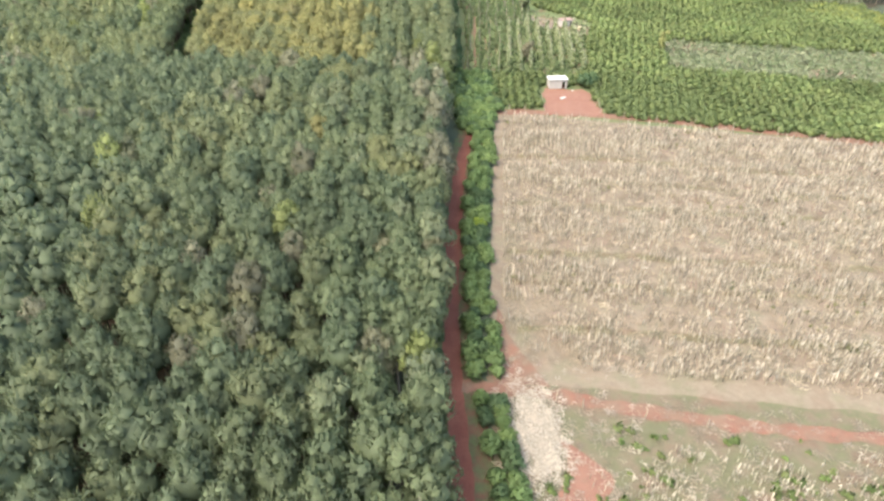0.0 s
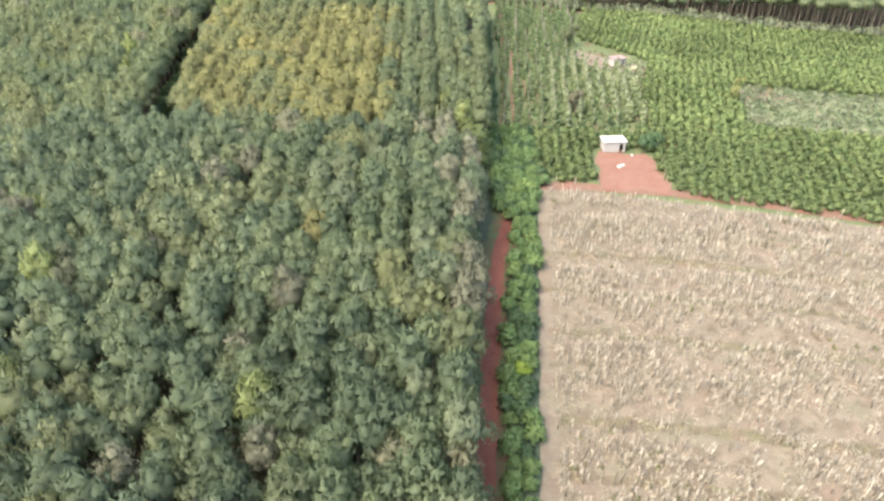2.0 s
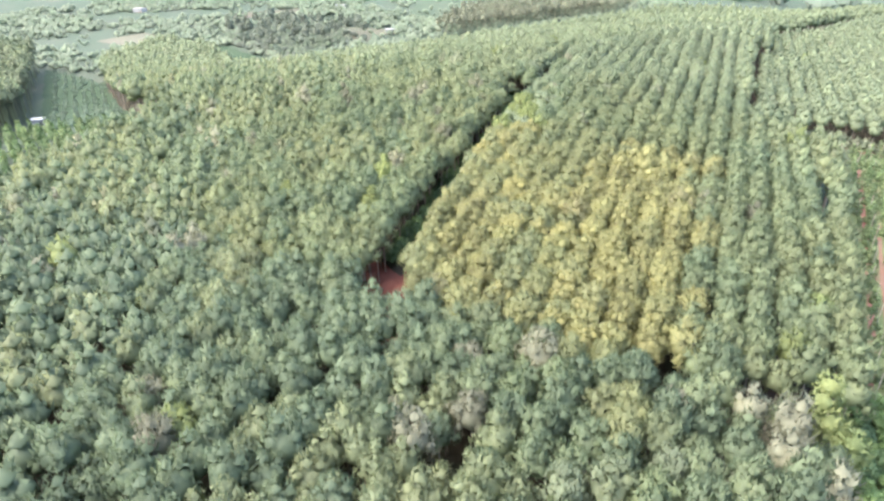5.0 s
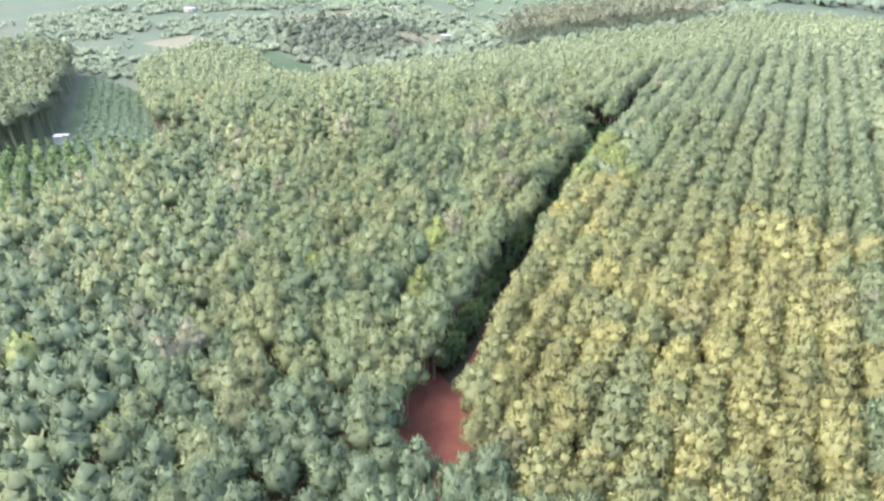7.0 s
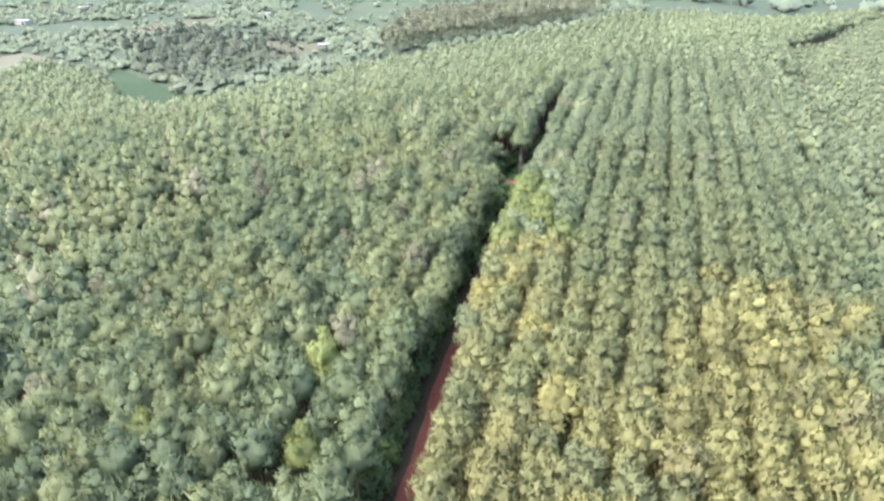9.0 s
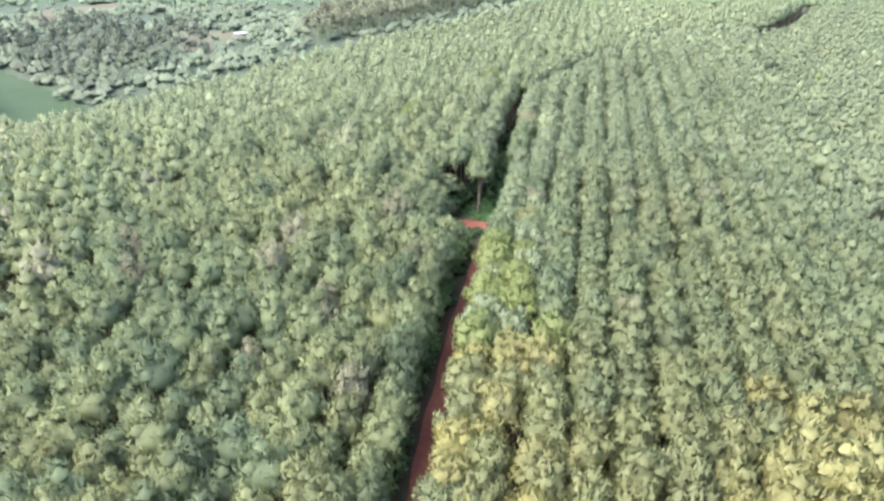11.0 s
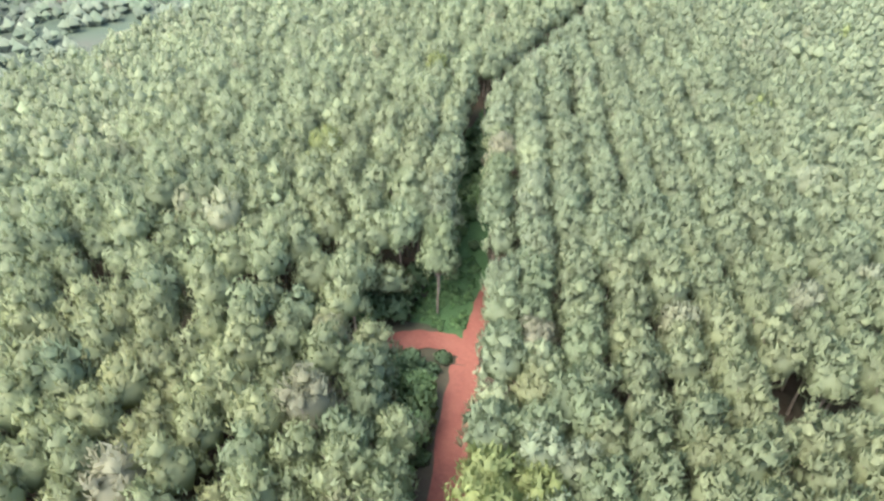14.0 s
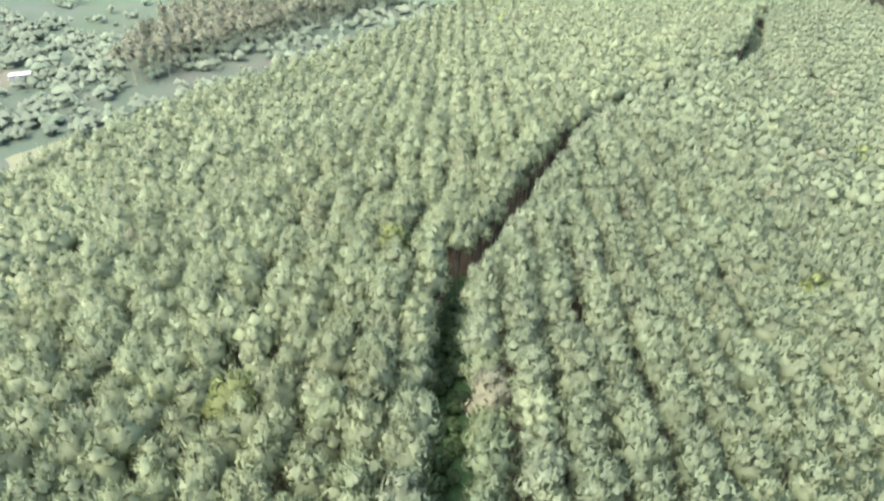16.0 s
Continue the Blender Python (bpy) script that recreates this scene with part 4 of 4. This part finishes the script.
coffee_meshes = [mesh_from("coffee_bush", v, f, LEAF, np.repeat((0.5 * (np.array(LEAFY_A) + LEAFY_B))[None], len(v), 0), normals=m) for v, f, m in COFFEE]
for i in near:
    ob = new("coffee_bush", coffee_meshes[i % 8])
    q = crop.uniform(0.92, 1.2)
    ob.matrix_world = pose(cx[i], cy[i], height1(cx[i], cy[i]), 0, 0, crop.uniform(0, 360)) @ Matrix.Diagonal((q, q, q, 1))
    tagged(ob, "round leafy green coffee bush in a row", "bush", "coffee bushes")

px, py = rows_of(crop, [(62, 169), (121, 156), (132, 184), (66, 199)], 1.6, 1.5, 0.3, 0.4)
scatter("young_seedlings", px, py, WEEDS, tint(crop, len(px), (0.165, 0.215, 0.11), (0.26, 0.275, 0.175)), crop.uniform(0.7, 1.9, len(px)), "small greyish green seedlings in bare soil", "seedlings", crop)
yx, yy = rows_of(crop, [(124, 226), (150, 205), (160, 215), (136, 240)], 2.0, 2.0, 0.3, 0.4)
scatter("yellow_bushes", yx, yy, COFFEE[:3], tint(crop, len(yx), (0.29, 0.31, 0.11), (0.24, 0.29, 0.10)), crop.uniform(0.8, 1.3, len(yx)), "yellowish bushes in rows", "bushes", crop)

x, y = crop.uniform(30, 50, 90), crop.uniform(205, 232, 90)
keep = inside(x, y, [(31, 216), (46, 206), (50, 211), (31, 231)])
scatter("clearing_weeds", x[keep], y[keep], FAR_COFFEE[:3], tint(crop, keep.sum(), (0.17, 0.20, 0.11), (0.25, 0.25, 0.16)), crop.uniform(0.2, 0.5, keep.sum()), "greyish weeds on trodden ground", "weeds", crop)
# low growth along the southern edge of the eastern block
ex, ey = [], []
for off in (-2.0, -0.4, 1.4):
    x, y = edge_row(EAST_EDGE, -off, 2.0, crop)
    ex.append(x), ey.append(y)
x, y = np.concatenate(ex), np.concatenate(ey)
scatter("edge_undergrowth", x, y, FAR_COFFEE[:4], tint(crop, len(x), (0.15, 0.175, 0.105), (0.22, 0.235, 0.15)), crop.uniform(0.9, 1.9, len(x)), "grey-green undergrowth at the foot of the plantation", "bushes", crop)

x, y = crop.uniform(-83.5, -77, 150), crop.uniform(263, 276, 150)
scatter("ride_grass_tufts", x, y, FIELD_WEEDS, tint(crop, len(x), (0.085, 0.165, 0.06), (0.12, 0.20, 0.075)), crop.uniform(0.6, 1.5, len(x)), "bright green grass tufts beside the road fork", "grass", crop, 0.05)
# pepper vines on poles
POLE = plain("pale_weathered_wood", (0.42, 0.36, 0.27), 0.9)


def column_shape(rng):
    puffs = [(rng.normal() * 0.1, rng.normal() * 0.1, 0.5 + 0.6 * k, 0.68 - 0.035 * k) for k in range(6)]
    return join(leaves(rng, puffs, 80, 0.4, 0.16, 0.1), core(rng, puffs[::2], 0.85))


def mesh_tris(name, v, f, m, material, colour=None):
    return mesh_from(name, v, f, material, None if colour is None else np.repeat(np.array(colour)[None], len(v), 0), normals=m)


COLUMNS = [column_shape(crop) for _ in range(4)]
pole_v, pole_f = tube([(0, 0, -0.2), (0.02, 0, 1.8), (0, 0.02, 4.1)], (0.09, 0.08, 0.06), 6)
pole_mesh = mesh_from("pole", pole_v, pole_f, POLE)
vine_meshes = [mesh_tris("vine", v, f, m, LEAF, c) for v, f, m in COLUMNS for c in ((0.31, 0.345, 0.195), (0.22, 0.265, 0.13))]
qx, qy = rows_of(crop, [(16, 169), (38.5, 169), (45, 205), (30, 212), (20, 214)], 2.9, 2.6, 0.08, 0.12)
for i, (x, y) in enumerate(zip(qx, qy)):
    if crop.random() < 0.06:
        continue
    root = new("pepper_plant")
    pole_ob, vine = new("pole", pole_mesh), new("vine", vine_meshes[int(crop.integers(0, 8))])
    pole_ob.parent = vine.parent = root
    q = crop.uniform(0.8, 1.25)
    root.matrix_world = pose(x, y, height1(x, y), 0, 0, crop.uniform(0, 360)) @ Matrix.Diagonal((q * 0.92, q * 0.92, q * 1.1, 1))
    tagged(root, "pepper vine climbing a pale wooden pole", "pepper vine", "pepper rows")
nx, ny = rows_of(crop, [(6.5, 168), (16, 168), (20, 214), (29, 214), (30, 235), (38, 280), (7, 282)], 2.9, 2.2, 0.05, 0.3)
scatter("pepper_rows", nx, ny, COLUMNS, tint(crop, len(nx), (0.145, 0.21, 0.09), (0.22, 0.26, 0.125)), crop.uniform(0.5, 1.0, len(nx)), "green vine rows on poles over reddish soil", "vines", crop)
lx, ly = nx[::3] + 0.3, ny[::3]
V = (pole_v[None] + np.stack([lx, ly, height(lx, ly)], -1)[:, None]).reshape(-1, 3)
F = (pole_f[None] + (np.arange(len(lx)) * len(pole_v))[:, None, None]).reshape(-1, 4)
tagged(new("vine_poles", mesh_from("vine_poles", V, F, POLE)), "bare pale poles among vine rows", "poles", kind="stuff")


# hedge and single shrubs
HEDGE = [bush_shape(crop, 14, 2.0, 2.9, 480, 0.5, 0.19, 0.4, 0.62) for _ in range(6)]
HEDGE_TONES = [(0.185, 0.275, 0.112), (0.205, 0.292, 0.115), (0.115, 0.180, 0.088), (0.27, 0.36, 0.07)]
stem_v, stem_f = tube([(0, 0, -0.2), (0.05, 0.02, 0.8), (0.1, 0.1, 1.6)], (0.09, 0.07, 0.04), 5)
stem_mesh = mesh_from("stem", stem_v, stem_f, BARK)
hedge_meshes = {(k, c): mesh_tris("foliage", *HEDGE[k], LEAF, HEDGE_TONES[c]) for k in range(6) for c in range(4)}


def shrub(x, y, q, c, label="bushy bright green shrub of a hedge", tallness=1.0):
    root = new("shrub")
    foliage, stem = new("foliage", hedge_meshes[int(crop.integers(0, 6)), c]), new("stem", stem_mesh)
    foliage.parent = stem.parent = root
    root.matrix_world = pose(x, y, height1(x, y), 0, 0, crop.uniform(0, 360)) @ Matrix.Diagonal((q, q, q * tallness, 1))
    return tagged(root, label, "shrub", "hedge shrubs")


for y in np.arange(58, 146, 1.9):
    cxm = 5.3 + 3.4 * step(85, 128, y) + 0.5 * math.sin(y)
    for dx in (-1.0, 1.1):
        shrub(cxm + dx + crop.normal() * 0.3, y + crop.normal() * 0.5, crop.uniform(0.55, 0.9), int(crop.choice([0, 1, 1, 2])))
for y in np.arange(36, 54, 1.9):
    for dx in (-0.9, 1.1):
        shrub(6.0 + 0.10 * (50 - y) + dx, y + crop.normal() * 0.4, crop.uniform(0.55, 0.85), int(crop.choice([0, 2, 1])))
sx, sy = rows_of(crop, [(5, 129), (12, 132), (13.5, 143), (12.5, 167), (3.5, 167), (3.2, 140)], 2.2, 2.2, 0.0, 0.4)
for x, y in zip(sx, sy):
    shrub(x, y, crop.uniform(0.7, 1.05), int(crop.choice([0, 1, 1, 0, 2])), "leafy green shrub in a thicket beside crops")
shrub(6.3, 92.5, 0.75, 3, "glowing yellow-green shrub in a hedge")
for x, y, q, c in ((36.3, 158.6, 1.25, 2), (38.6, 160.5, 1.1, 2)):
    shrub(x, y, q, c, "dark green rounded shrub beside crops", 1.1)
for y in np.arange(156, 262, 2.6):
    shrub(4.6 + crop.normal() * 0.4, y, crop.uniform(0.55, 0.8), 2, "dark green shrub along the plantation's edge")
HEDGE_TALL = [(v * (1, 1, 1.4), f, m) for v, f, m in HEDGE]
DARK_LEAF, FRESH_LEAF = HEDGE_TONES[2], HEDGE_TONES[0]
y = np.arange(40, 146, 2.7)
x = -0.7 + 0.9 * step(100, 128, y) + crop.normal(size=len(y)) * 0.3
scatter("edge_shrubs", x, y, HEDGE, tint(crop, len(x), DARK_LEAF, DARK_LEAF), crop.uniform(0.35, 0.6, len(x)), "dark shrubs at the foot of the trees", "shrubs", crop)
verge = np.array(TRACK_2[1:], float)
run = np.r_[0, np.cumsum(np.hypot(*np.diff(verge, axis=0).T))]
at = np.arange(12, run[-1] - 4, 2.3)
x, y = np.interp(at, run, verge[:, 0]), np.interp(at, run, verge[:, 1])
# filler shrubs over the trunks: dark tones paint the shade, fresh ones lighten it
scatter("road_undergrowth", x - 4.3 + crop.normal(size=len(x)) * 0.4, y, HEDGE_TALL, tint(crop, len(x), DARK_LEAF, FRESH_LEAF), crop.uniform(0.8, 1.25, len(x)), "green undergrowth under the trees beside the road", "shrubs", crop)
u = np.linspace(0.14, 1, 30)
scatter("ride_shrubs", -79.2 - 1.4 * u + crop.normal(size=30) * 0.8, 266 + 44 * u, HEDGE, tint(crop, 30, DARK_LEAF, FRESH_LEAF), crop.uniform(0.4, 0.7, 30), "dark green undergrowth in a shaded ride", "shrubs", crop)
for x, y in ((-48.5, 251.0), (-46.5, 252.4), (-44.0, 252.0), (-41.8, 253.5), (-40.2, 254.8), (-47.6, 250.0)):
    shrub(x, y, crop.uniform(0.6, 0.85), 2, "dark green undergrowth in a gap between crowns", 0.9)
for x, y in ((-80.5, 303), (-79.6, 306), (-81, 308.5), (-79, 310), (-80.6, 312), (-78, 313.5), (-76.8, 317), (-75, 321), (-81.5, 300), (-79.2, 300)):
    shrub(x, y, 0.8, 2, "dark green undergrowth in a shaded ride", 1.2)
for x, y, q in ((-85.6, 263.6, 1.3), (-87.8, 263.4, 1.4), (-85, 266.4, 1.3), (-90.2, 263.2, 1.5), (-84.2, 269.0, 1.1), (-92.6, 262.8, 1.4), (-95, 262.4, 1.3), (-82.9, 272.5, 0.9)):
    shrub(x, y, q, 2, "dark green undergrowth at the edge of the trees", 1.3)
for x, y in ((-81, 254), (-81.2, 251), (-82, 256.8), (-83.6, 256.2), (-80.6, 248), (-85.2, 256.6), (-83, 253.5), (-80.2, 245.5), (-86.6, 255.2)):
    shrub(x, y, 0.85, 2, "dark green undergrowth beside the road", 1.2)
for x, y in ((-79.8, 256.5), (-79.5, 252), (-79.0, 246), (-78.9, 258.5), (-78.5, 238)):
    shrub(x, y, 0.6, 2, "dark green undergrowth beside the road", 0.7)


def tall_tree(name, x, y, tall, radius, colour, label, category, n=9, count=900):
    """A single tall tree with a narrow crown: trunk with limbs, and a crown of leaf sprays."""
    rng = np.random.default_rng(int(abs(x * 7 + y)))
    puffs = []
    for k in range(n):
        u = k / (n - 1)
        puffs.append((rng.normal() * radius * 0.4, rng.normal() * radius * 0.4, tall * (0.22 + 0.68 * u), radius * (0.75 - 0.3 * abs(u - 0.45)) * rng.uniform(0.8, 1.1)))
    root = new(name)
    crown = new("crown", mesh_tris("crown", *join(leaves(rng, puffs, 2 * count, 0.55, 0.14, 0.7), core(rng, puffs, 0.68)), LEAF, colour))
    wv, wf = tube([(0, 0, -0.3), (0.1, 0, tall * 0.4), (0, 0.1, tall * 0.85)], (0.2, 0.15, 0.05), 6)
    trunk = new("trunk", mesh_from("trunk", wv, wf, BARK))
    crown.parent = trunk.parent = root
    root.matrix_world = pose(x, y, height1(x, y))
    return tagged(root, label, category)


tall_tree("tall_tree", -1.6, 149.2, 13.8, 2.7, (0.215, 0.25, 0.105), "slim yellow-green tree standing by the track", "tree")
tall_tree("leaning_tree", 0.9, 146.8, 10.0, 2.4, (0.19, 0.235, 0.095), "slim yellow-green tree beside another", "tree", 7, 600)
tall_tree("pale_tree", 64, 187, 6.5, 1.3, (0.28, 0.30, 0.13), "pale slim tree at the edge of a plot", "tree", 7, 400)
tall_tree("bare_tree", 24, 178, 5.5, 1.6, (0.25, 0.235, 0.15), "greyish half bare tree among pepper poles", "tree", 6, 420)
tall_tree("roadside_tree", 28.5, 230, 6.0, 2.2, (0.15, 0.17, 0.09), "greyish green tree by the clearing", "tree", 7, 400)

# ---- valley: woods, young trees and scattered growth ----
valley = np.random.default_rng(5)
LUMP = [clumps(valley, [(valley.normal() * 1.1, valley.normal() * 1.1, valley.uniform(1.0, 2.6), valley.uniform(0.9, 1.6)) for _ in range(4)], 1.0, 1.1) for _ in range(8)]
CONES = [cone_shape(valley, 1.5, 5.0, 44, 1.0, 0.3) for _ in range(4)]
TALL = [join(leaves(valley, [(0, 0, 12.5, 1.6), (0.9, 0.4, 11, 1.5), (-0.8, 0.5, 10.6, 1.5), (0.1, -0.9, 10.2, 1.5)], 80, 1.3, 0.5), core(valley, [(0, 0, 11, 2.0)], 0.85),
             wood_of([tube([(0, 0, 0), (0, 0, 6), (0, 0, 10)], (0.2, 0.16, 0.1), 4)])) for _ in range(4)]


def softened(shapes):
    """Distant growth, shaded as one mass that faces the sky, for a hazy low contrast."""
    out = []
    for v, f, m in shapes:
        n = 0.4 * m + (0, 0, 1.0)
        out.append((v, f, n / np.linalg.norm(n, axis=1)[:, None]))
    return out


LUMP, CONES, TALL = softened(LUMP), softened(CONES), softened(TALL)
x, y = rows_of(valley, [(-164, 130), (-170, 224), (-190, 214), (-233, 203), (-262, 190), (-300, 150), (-220, 100)], 4.2, 3.4, 0.5, 0.4)
scatter("young_plantation", x, y, CONES, tint(valley, len(x), (0.10, 0.16, 0.06), (0.15, 0.19, 0.08)), valley.uniform(0.75, 1.2, len(x)), "young cone-shaped trees in rows", "trees", valley)
x, y = rows_of(valley, [(-238, 201), (-350, 284), (-420, 262), (-330, 178), (-262, 180)], 4.4, 3.6, 0.3, 0.5)
scatter("tall_stand", x, y, TALL, tint(valley, len(x), (0.14, 0.175, 0.10), (0.18, 0.205, 0.12)), valley.uniform(1.0, 1.25, len(x)), "stand of tall pale green plantation trees", "trees", valley)
x, y = rows_of(valley, [(-233, 206), (-200, 217), (-290, 275), (-343, 284)], 6.5, 2.0, -1.4, 0.3)
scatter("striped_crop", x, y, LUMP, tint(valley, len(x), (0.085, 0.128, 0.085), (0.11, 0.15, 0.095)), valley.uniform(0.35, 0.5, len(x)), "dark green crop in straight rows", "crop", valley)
x, y = rows_of(valley, [(-246, 346), (-226, 400), (-247, 428), (-278, 438), (-326, 430), (-335, 400), (-303, 372)], 5.0, 4.2, 0.2, 1.2)
scatter("grey_wood", x, y, LUMP + TALL, tint(valley, len(x), (0.135, 0.160, 0.112), (0.165, 0.185, 0.130)), valley.uniform(0.7, 1.1, len(x)), "greyish wood around a sunken meadow", "trees", valley)
x, y = rows_of(valley, [(-196, 442), (-138, 552), (-106, 606), (-156, 606), (-216, 520), (-208, 448)], 4.4, 4.0, -0.5, 0.7)
scatter("tree_belt", x, y, TALL, tint(valley, len(x), (0.185, 0.20, 0.125), (0.23, 0.235, 0.15)), valley.uniform(0.7, 0.95, len(x)), "belt of pale trees with light trunks", "trees", valley)
x, y = edge_row(RIDE_EAST, 0.0, 1.5, valley)
scatter("ride_undergrowth", x, y, LUMP, tint(valley, len(x), (0.085, 0.12, 0.065), (0.12, 0.15, 0.085)), valley.uniform(0.6, 1.0, len(x)), "dark undergrowth along an overgrown ride", "bushes", valley)
x, y = valley.uniform(-560, -90, 8600), valley.uniform(285, 720, 8600)
open_land = [[(-260, 498), (-220, 510), (-188, 640), (-302, 602)], [(-269, 425), (-233, 410), (-240, 455), (-293, 453)], [(-374, 448), (-345, 490), (-359, 513), (-393, 472)], [(-215, 288), (-234, 338), (-304, 368), (-324, 366)],
             [(-395, 350), (-350, 345), (-340, 372), (-392, 385)]]
thick = inside(x, y, [(-345, 375), (-190, 385), (-105, 500), (-120, 600), (-240, 600)])
keep = (0.55 * thick + wander(x, y, 34, 0.7) + 0.6 * wander(x, y, 13, 2.7) + 0.5 * (valley.random(len(x)) - 0.5) > -0.25) & ~inside(x, y, FOREST) & (from_line(x, y, [(-204, 388), (-190, 374), (-114, 502)]) > 9)
for poly in open_land:
    keep &= ~inside(x, y, poly) | (valley.random(len(x)) < 0.12)
x, y = x[keep], y[keep]
# bluish, lightened greens: valley haze painted into the leaf colour
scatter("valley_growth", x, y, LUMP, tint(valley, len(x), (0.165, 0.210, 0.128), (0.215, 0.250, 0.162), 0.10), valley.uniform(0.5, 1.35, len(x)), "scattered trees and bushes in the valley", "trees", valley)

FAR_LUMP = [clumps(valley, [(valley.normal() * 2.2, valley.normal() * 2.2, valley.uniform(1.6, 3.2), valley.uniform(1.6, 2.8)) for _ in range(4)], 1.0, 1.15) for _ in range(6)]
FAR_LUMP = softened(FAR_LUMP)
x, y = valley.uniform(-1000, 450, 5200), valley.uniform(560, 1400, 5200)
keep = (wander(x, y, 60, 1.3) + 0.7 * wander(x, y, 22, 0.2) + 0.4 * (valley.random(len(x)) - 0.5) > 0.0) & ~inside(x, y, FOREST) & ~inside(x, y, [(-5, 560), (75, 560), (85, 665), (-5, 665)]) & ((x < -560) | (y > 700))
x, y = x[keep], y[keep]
# paler and greyer still, the haze of distance is in these two greens
scatter("far_woods", x, y, FAR_LUMP, tint(valley, len(x), (0.160, 0.202, 0.140), (0.205, 0.240, 0.170), 0.10), valley.uniform(0.8, 2.0, len(x)), "far woods and bushes beyond the valley, haze painted in as paler greens", "trees", valley)


# ---- buildings and small things ----
WHITE = plain("white_sheet_roof", (0.46, 0.445, 0.40), 0.55, 0.0, 0.12)
CREAM = plain("cream_boards", (0.40, 0.375, 0.33), 0.8, 0.0, 0.2)
PINK = plain("faded_red_sheet_roof", (0.30, 0.19, 0.165), 0.6, 0.0, 0.2)
TARP = plain("yellowed_tarpaulin", (0.36, 0.31, 0.18), 0.6, 0.0, 0.15)
SACK = plain("white_sacking", (0.45, 0.42, 0.37), 0.85, 0.0, 0.15)


def shed(name, place, turn_by, wide_m, deep, tall, roof_material, label):
    """A small shed with an open doorway, mono-pitch sheet roof with overhang and ribs."""
    root = thing(name, place, turn_by, label, "shed")
    t = 0.08
    for nm, c, s in (("back_wall", (0, deep, tall * 0.46), (wide_m, t, tall * 0.92)), ("side_wall", (-wide_m / 2 + t / 2, deep / 2, tall * 0.48), (t, deep - 2 * t, tall * 0.96)),
                     ("side_wall", (wide_m / 2 - t / 2, deep / 2, tall * 0.48), (t, deep - 2 * t, tall * 0.96)), ("front_wall", (-wide_m * 0.14, 0, tall * 0.48), (wide_m * 0.72, t, tall * 0.96)),
                     ("front_wall", (wide_m * 0.44, 0, tall * 0.48), (wide_m * 0.12, t, tall * 0.96)), ("lintel", (wide_m * 0.30, 0, tall * 0.9), (wide_m * 0.16, t, tall * 0.16))):
        part(nm, box(bmesh.new(), c, s, bevel=0.01), CREAM if nm != "lintel" else WHITE, root)
    b = bmesh.new()
    ribs = 14
    for k in range(ribs):
        x = -wide_m / 2 - 0.25 + (wide_m + 0.5) * (k + 0.5) / ribs
        box(b, (x, deep / 2, tall * 1.0 + 0.03 + 0.025 * (k % 2)), ((wide_m + 0.5) / ribs, deep + 0.7, 0.03), rx=-4)
    part("roof", b, roof_material, root)
    part("floor_slab", box(bmesh.new(), (0, deep / 2, 0.04), (wide_m + 0.2, deep + 0.3, 0.1), bevel=0.02), YARD, root)
    return root


shed("field_shed", (29.5, 157.2, 0.15), 4, 4.5, 3.2, 2.3, WHITE, "white roofed field shed with a dark doorway")
shed("small_hut", (40.6, 211.5, 0.12), 20, 3.6, 3.0, 2.2, PINK, "small hut with a faded pink roof")
for x, y, w, r in ((-236, 441, 6, 30), (-473, 448, 9, 10), (-478, 505, 8, 50), (-330, 520, 7, 15), (-243, 211.5, 4, 40)):
    shed("farm_shed", (x, y, height1(x, y) + 0.05), r, w, w * 0.7, 2.8, WHITE, "small white roofed shed among trees")


def heap(name, x, y, sizes, material, label, category):
    """A few crumpled pieces lying on the ground."""
    rng = np.random.default_rng(int(x * 10))
    b = bmesh.new()
    for k, (dx, dy, r) in enumerate(sizes):
        made = bmesh.ops.create_icosphere(b, subdivisions=2, radius=r, matrix=pose(dx, dy, r * 0.35) @ Matrix.Diagonal((1.4, 0.9, 0.55, 1)))
        for v in made["verts"]:
            v.co += Vector(rng.normal(size=3)) * r * 0.09
    me = bpy.data.meshes.new(name)
    b.to_mesh(me)
    b.free()
    me.materials.append(material)
    ob = new(name, me)
    ob.matrix_world = pose(x, y, height1(x, y) + 0.12, 0, 0, rng.uniform(0, 90))
    return tagged(ob, label, category)


heap("sacks", 29.5, 150.6, [(0, 0, 0.5), (0.8, -0.35, 0.4)], SACK, "white sacks lying in the yard", "sacks")
heap("bucket_heap", 33.0, 156.0, [(0, 0, 0.28)], SACK, "white bundle beside the shed", "bundle")
heap("tarpaulin", 44.5, 209.5, [(0, 0, 0.9), (1.4, 0.2, 0.7)], TARP, "yellowed tarpaulin in a clearing", "tarpaulin")

post_v, post_f = tube([(0, 0, -0.2), (0.03, 0.02, 0.9), (0.0, 0.05, 1.7)], (0.075, 0.07, 0.06), 6)
post_mesh = mesh_from("fence_post", post_v, post_f, POLE)
for k, (x, y) in enumerate([(37.2, 142), (37.4, 144.5), (37.6, 147), (37.9, 149.5), (38.1, 152), (38.2, 154.5), (42, 139), (49, 137), (57, 135), (65, 133), (74, 130.5), (83, 128), (24.3, 143.5), (24.0, 146.5), (24.4, 150), (16, 143.5), (19.5, 143.2),
                            (14, 53.8), (17, 52.4), (24, 50.8), (31, 49.5)]):
    ob = new("fence_post", post_mesh)
    ob.matrix_world = pose(x, y, height1(x, y), crop.uniform(-6, 6), crop.uniform(-6, 6), crop.uniform(0, 360))
    tagged(ob, "pale weathered fence post beside crops", "post", "fence posts")
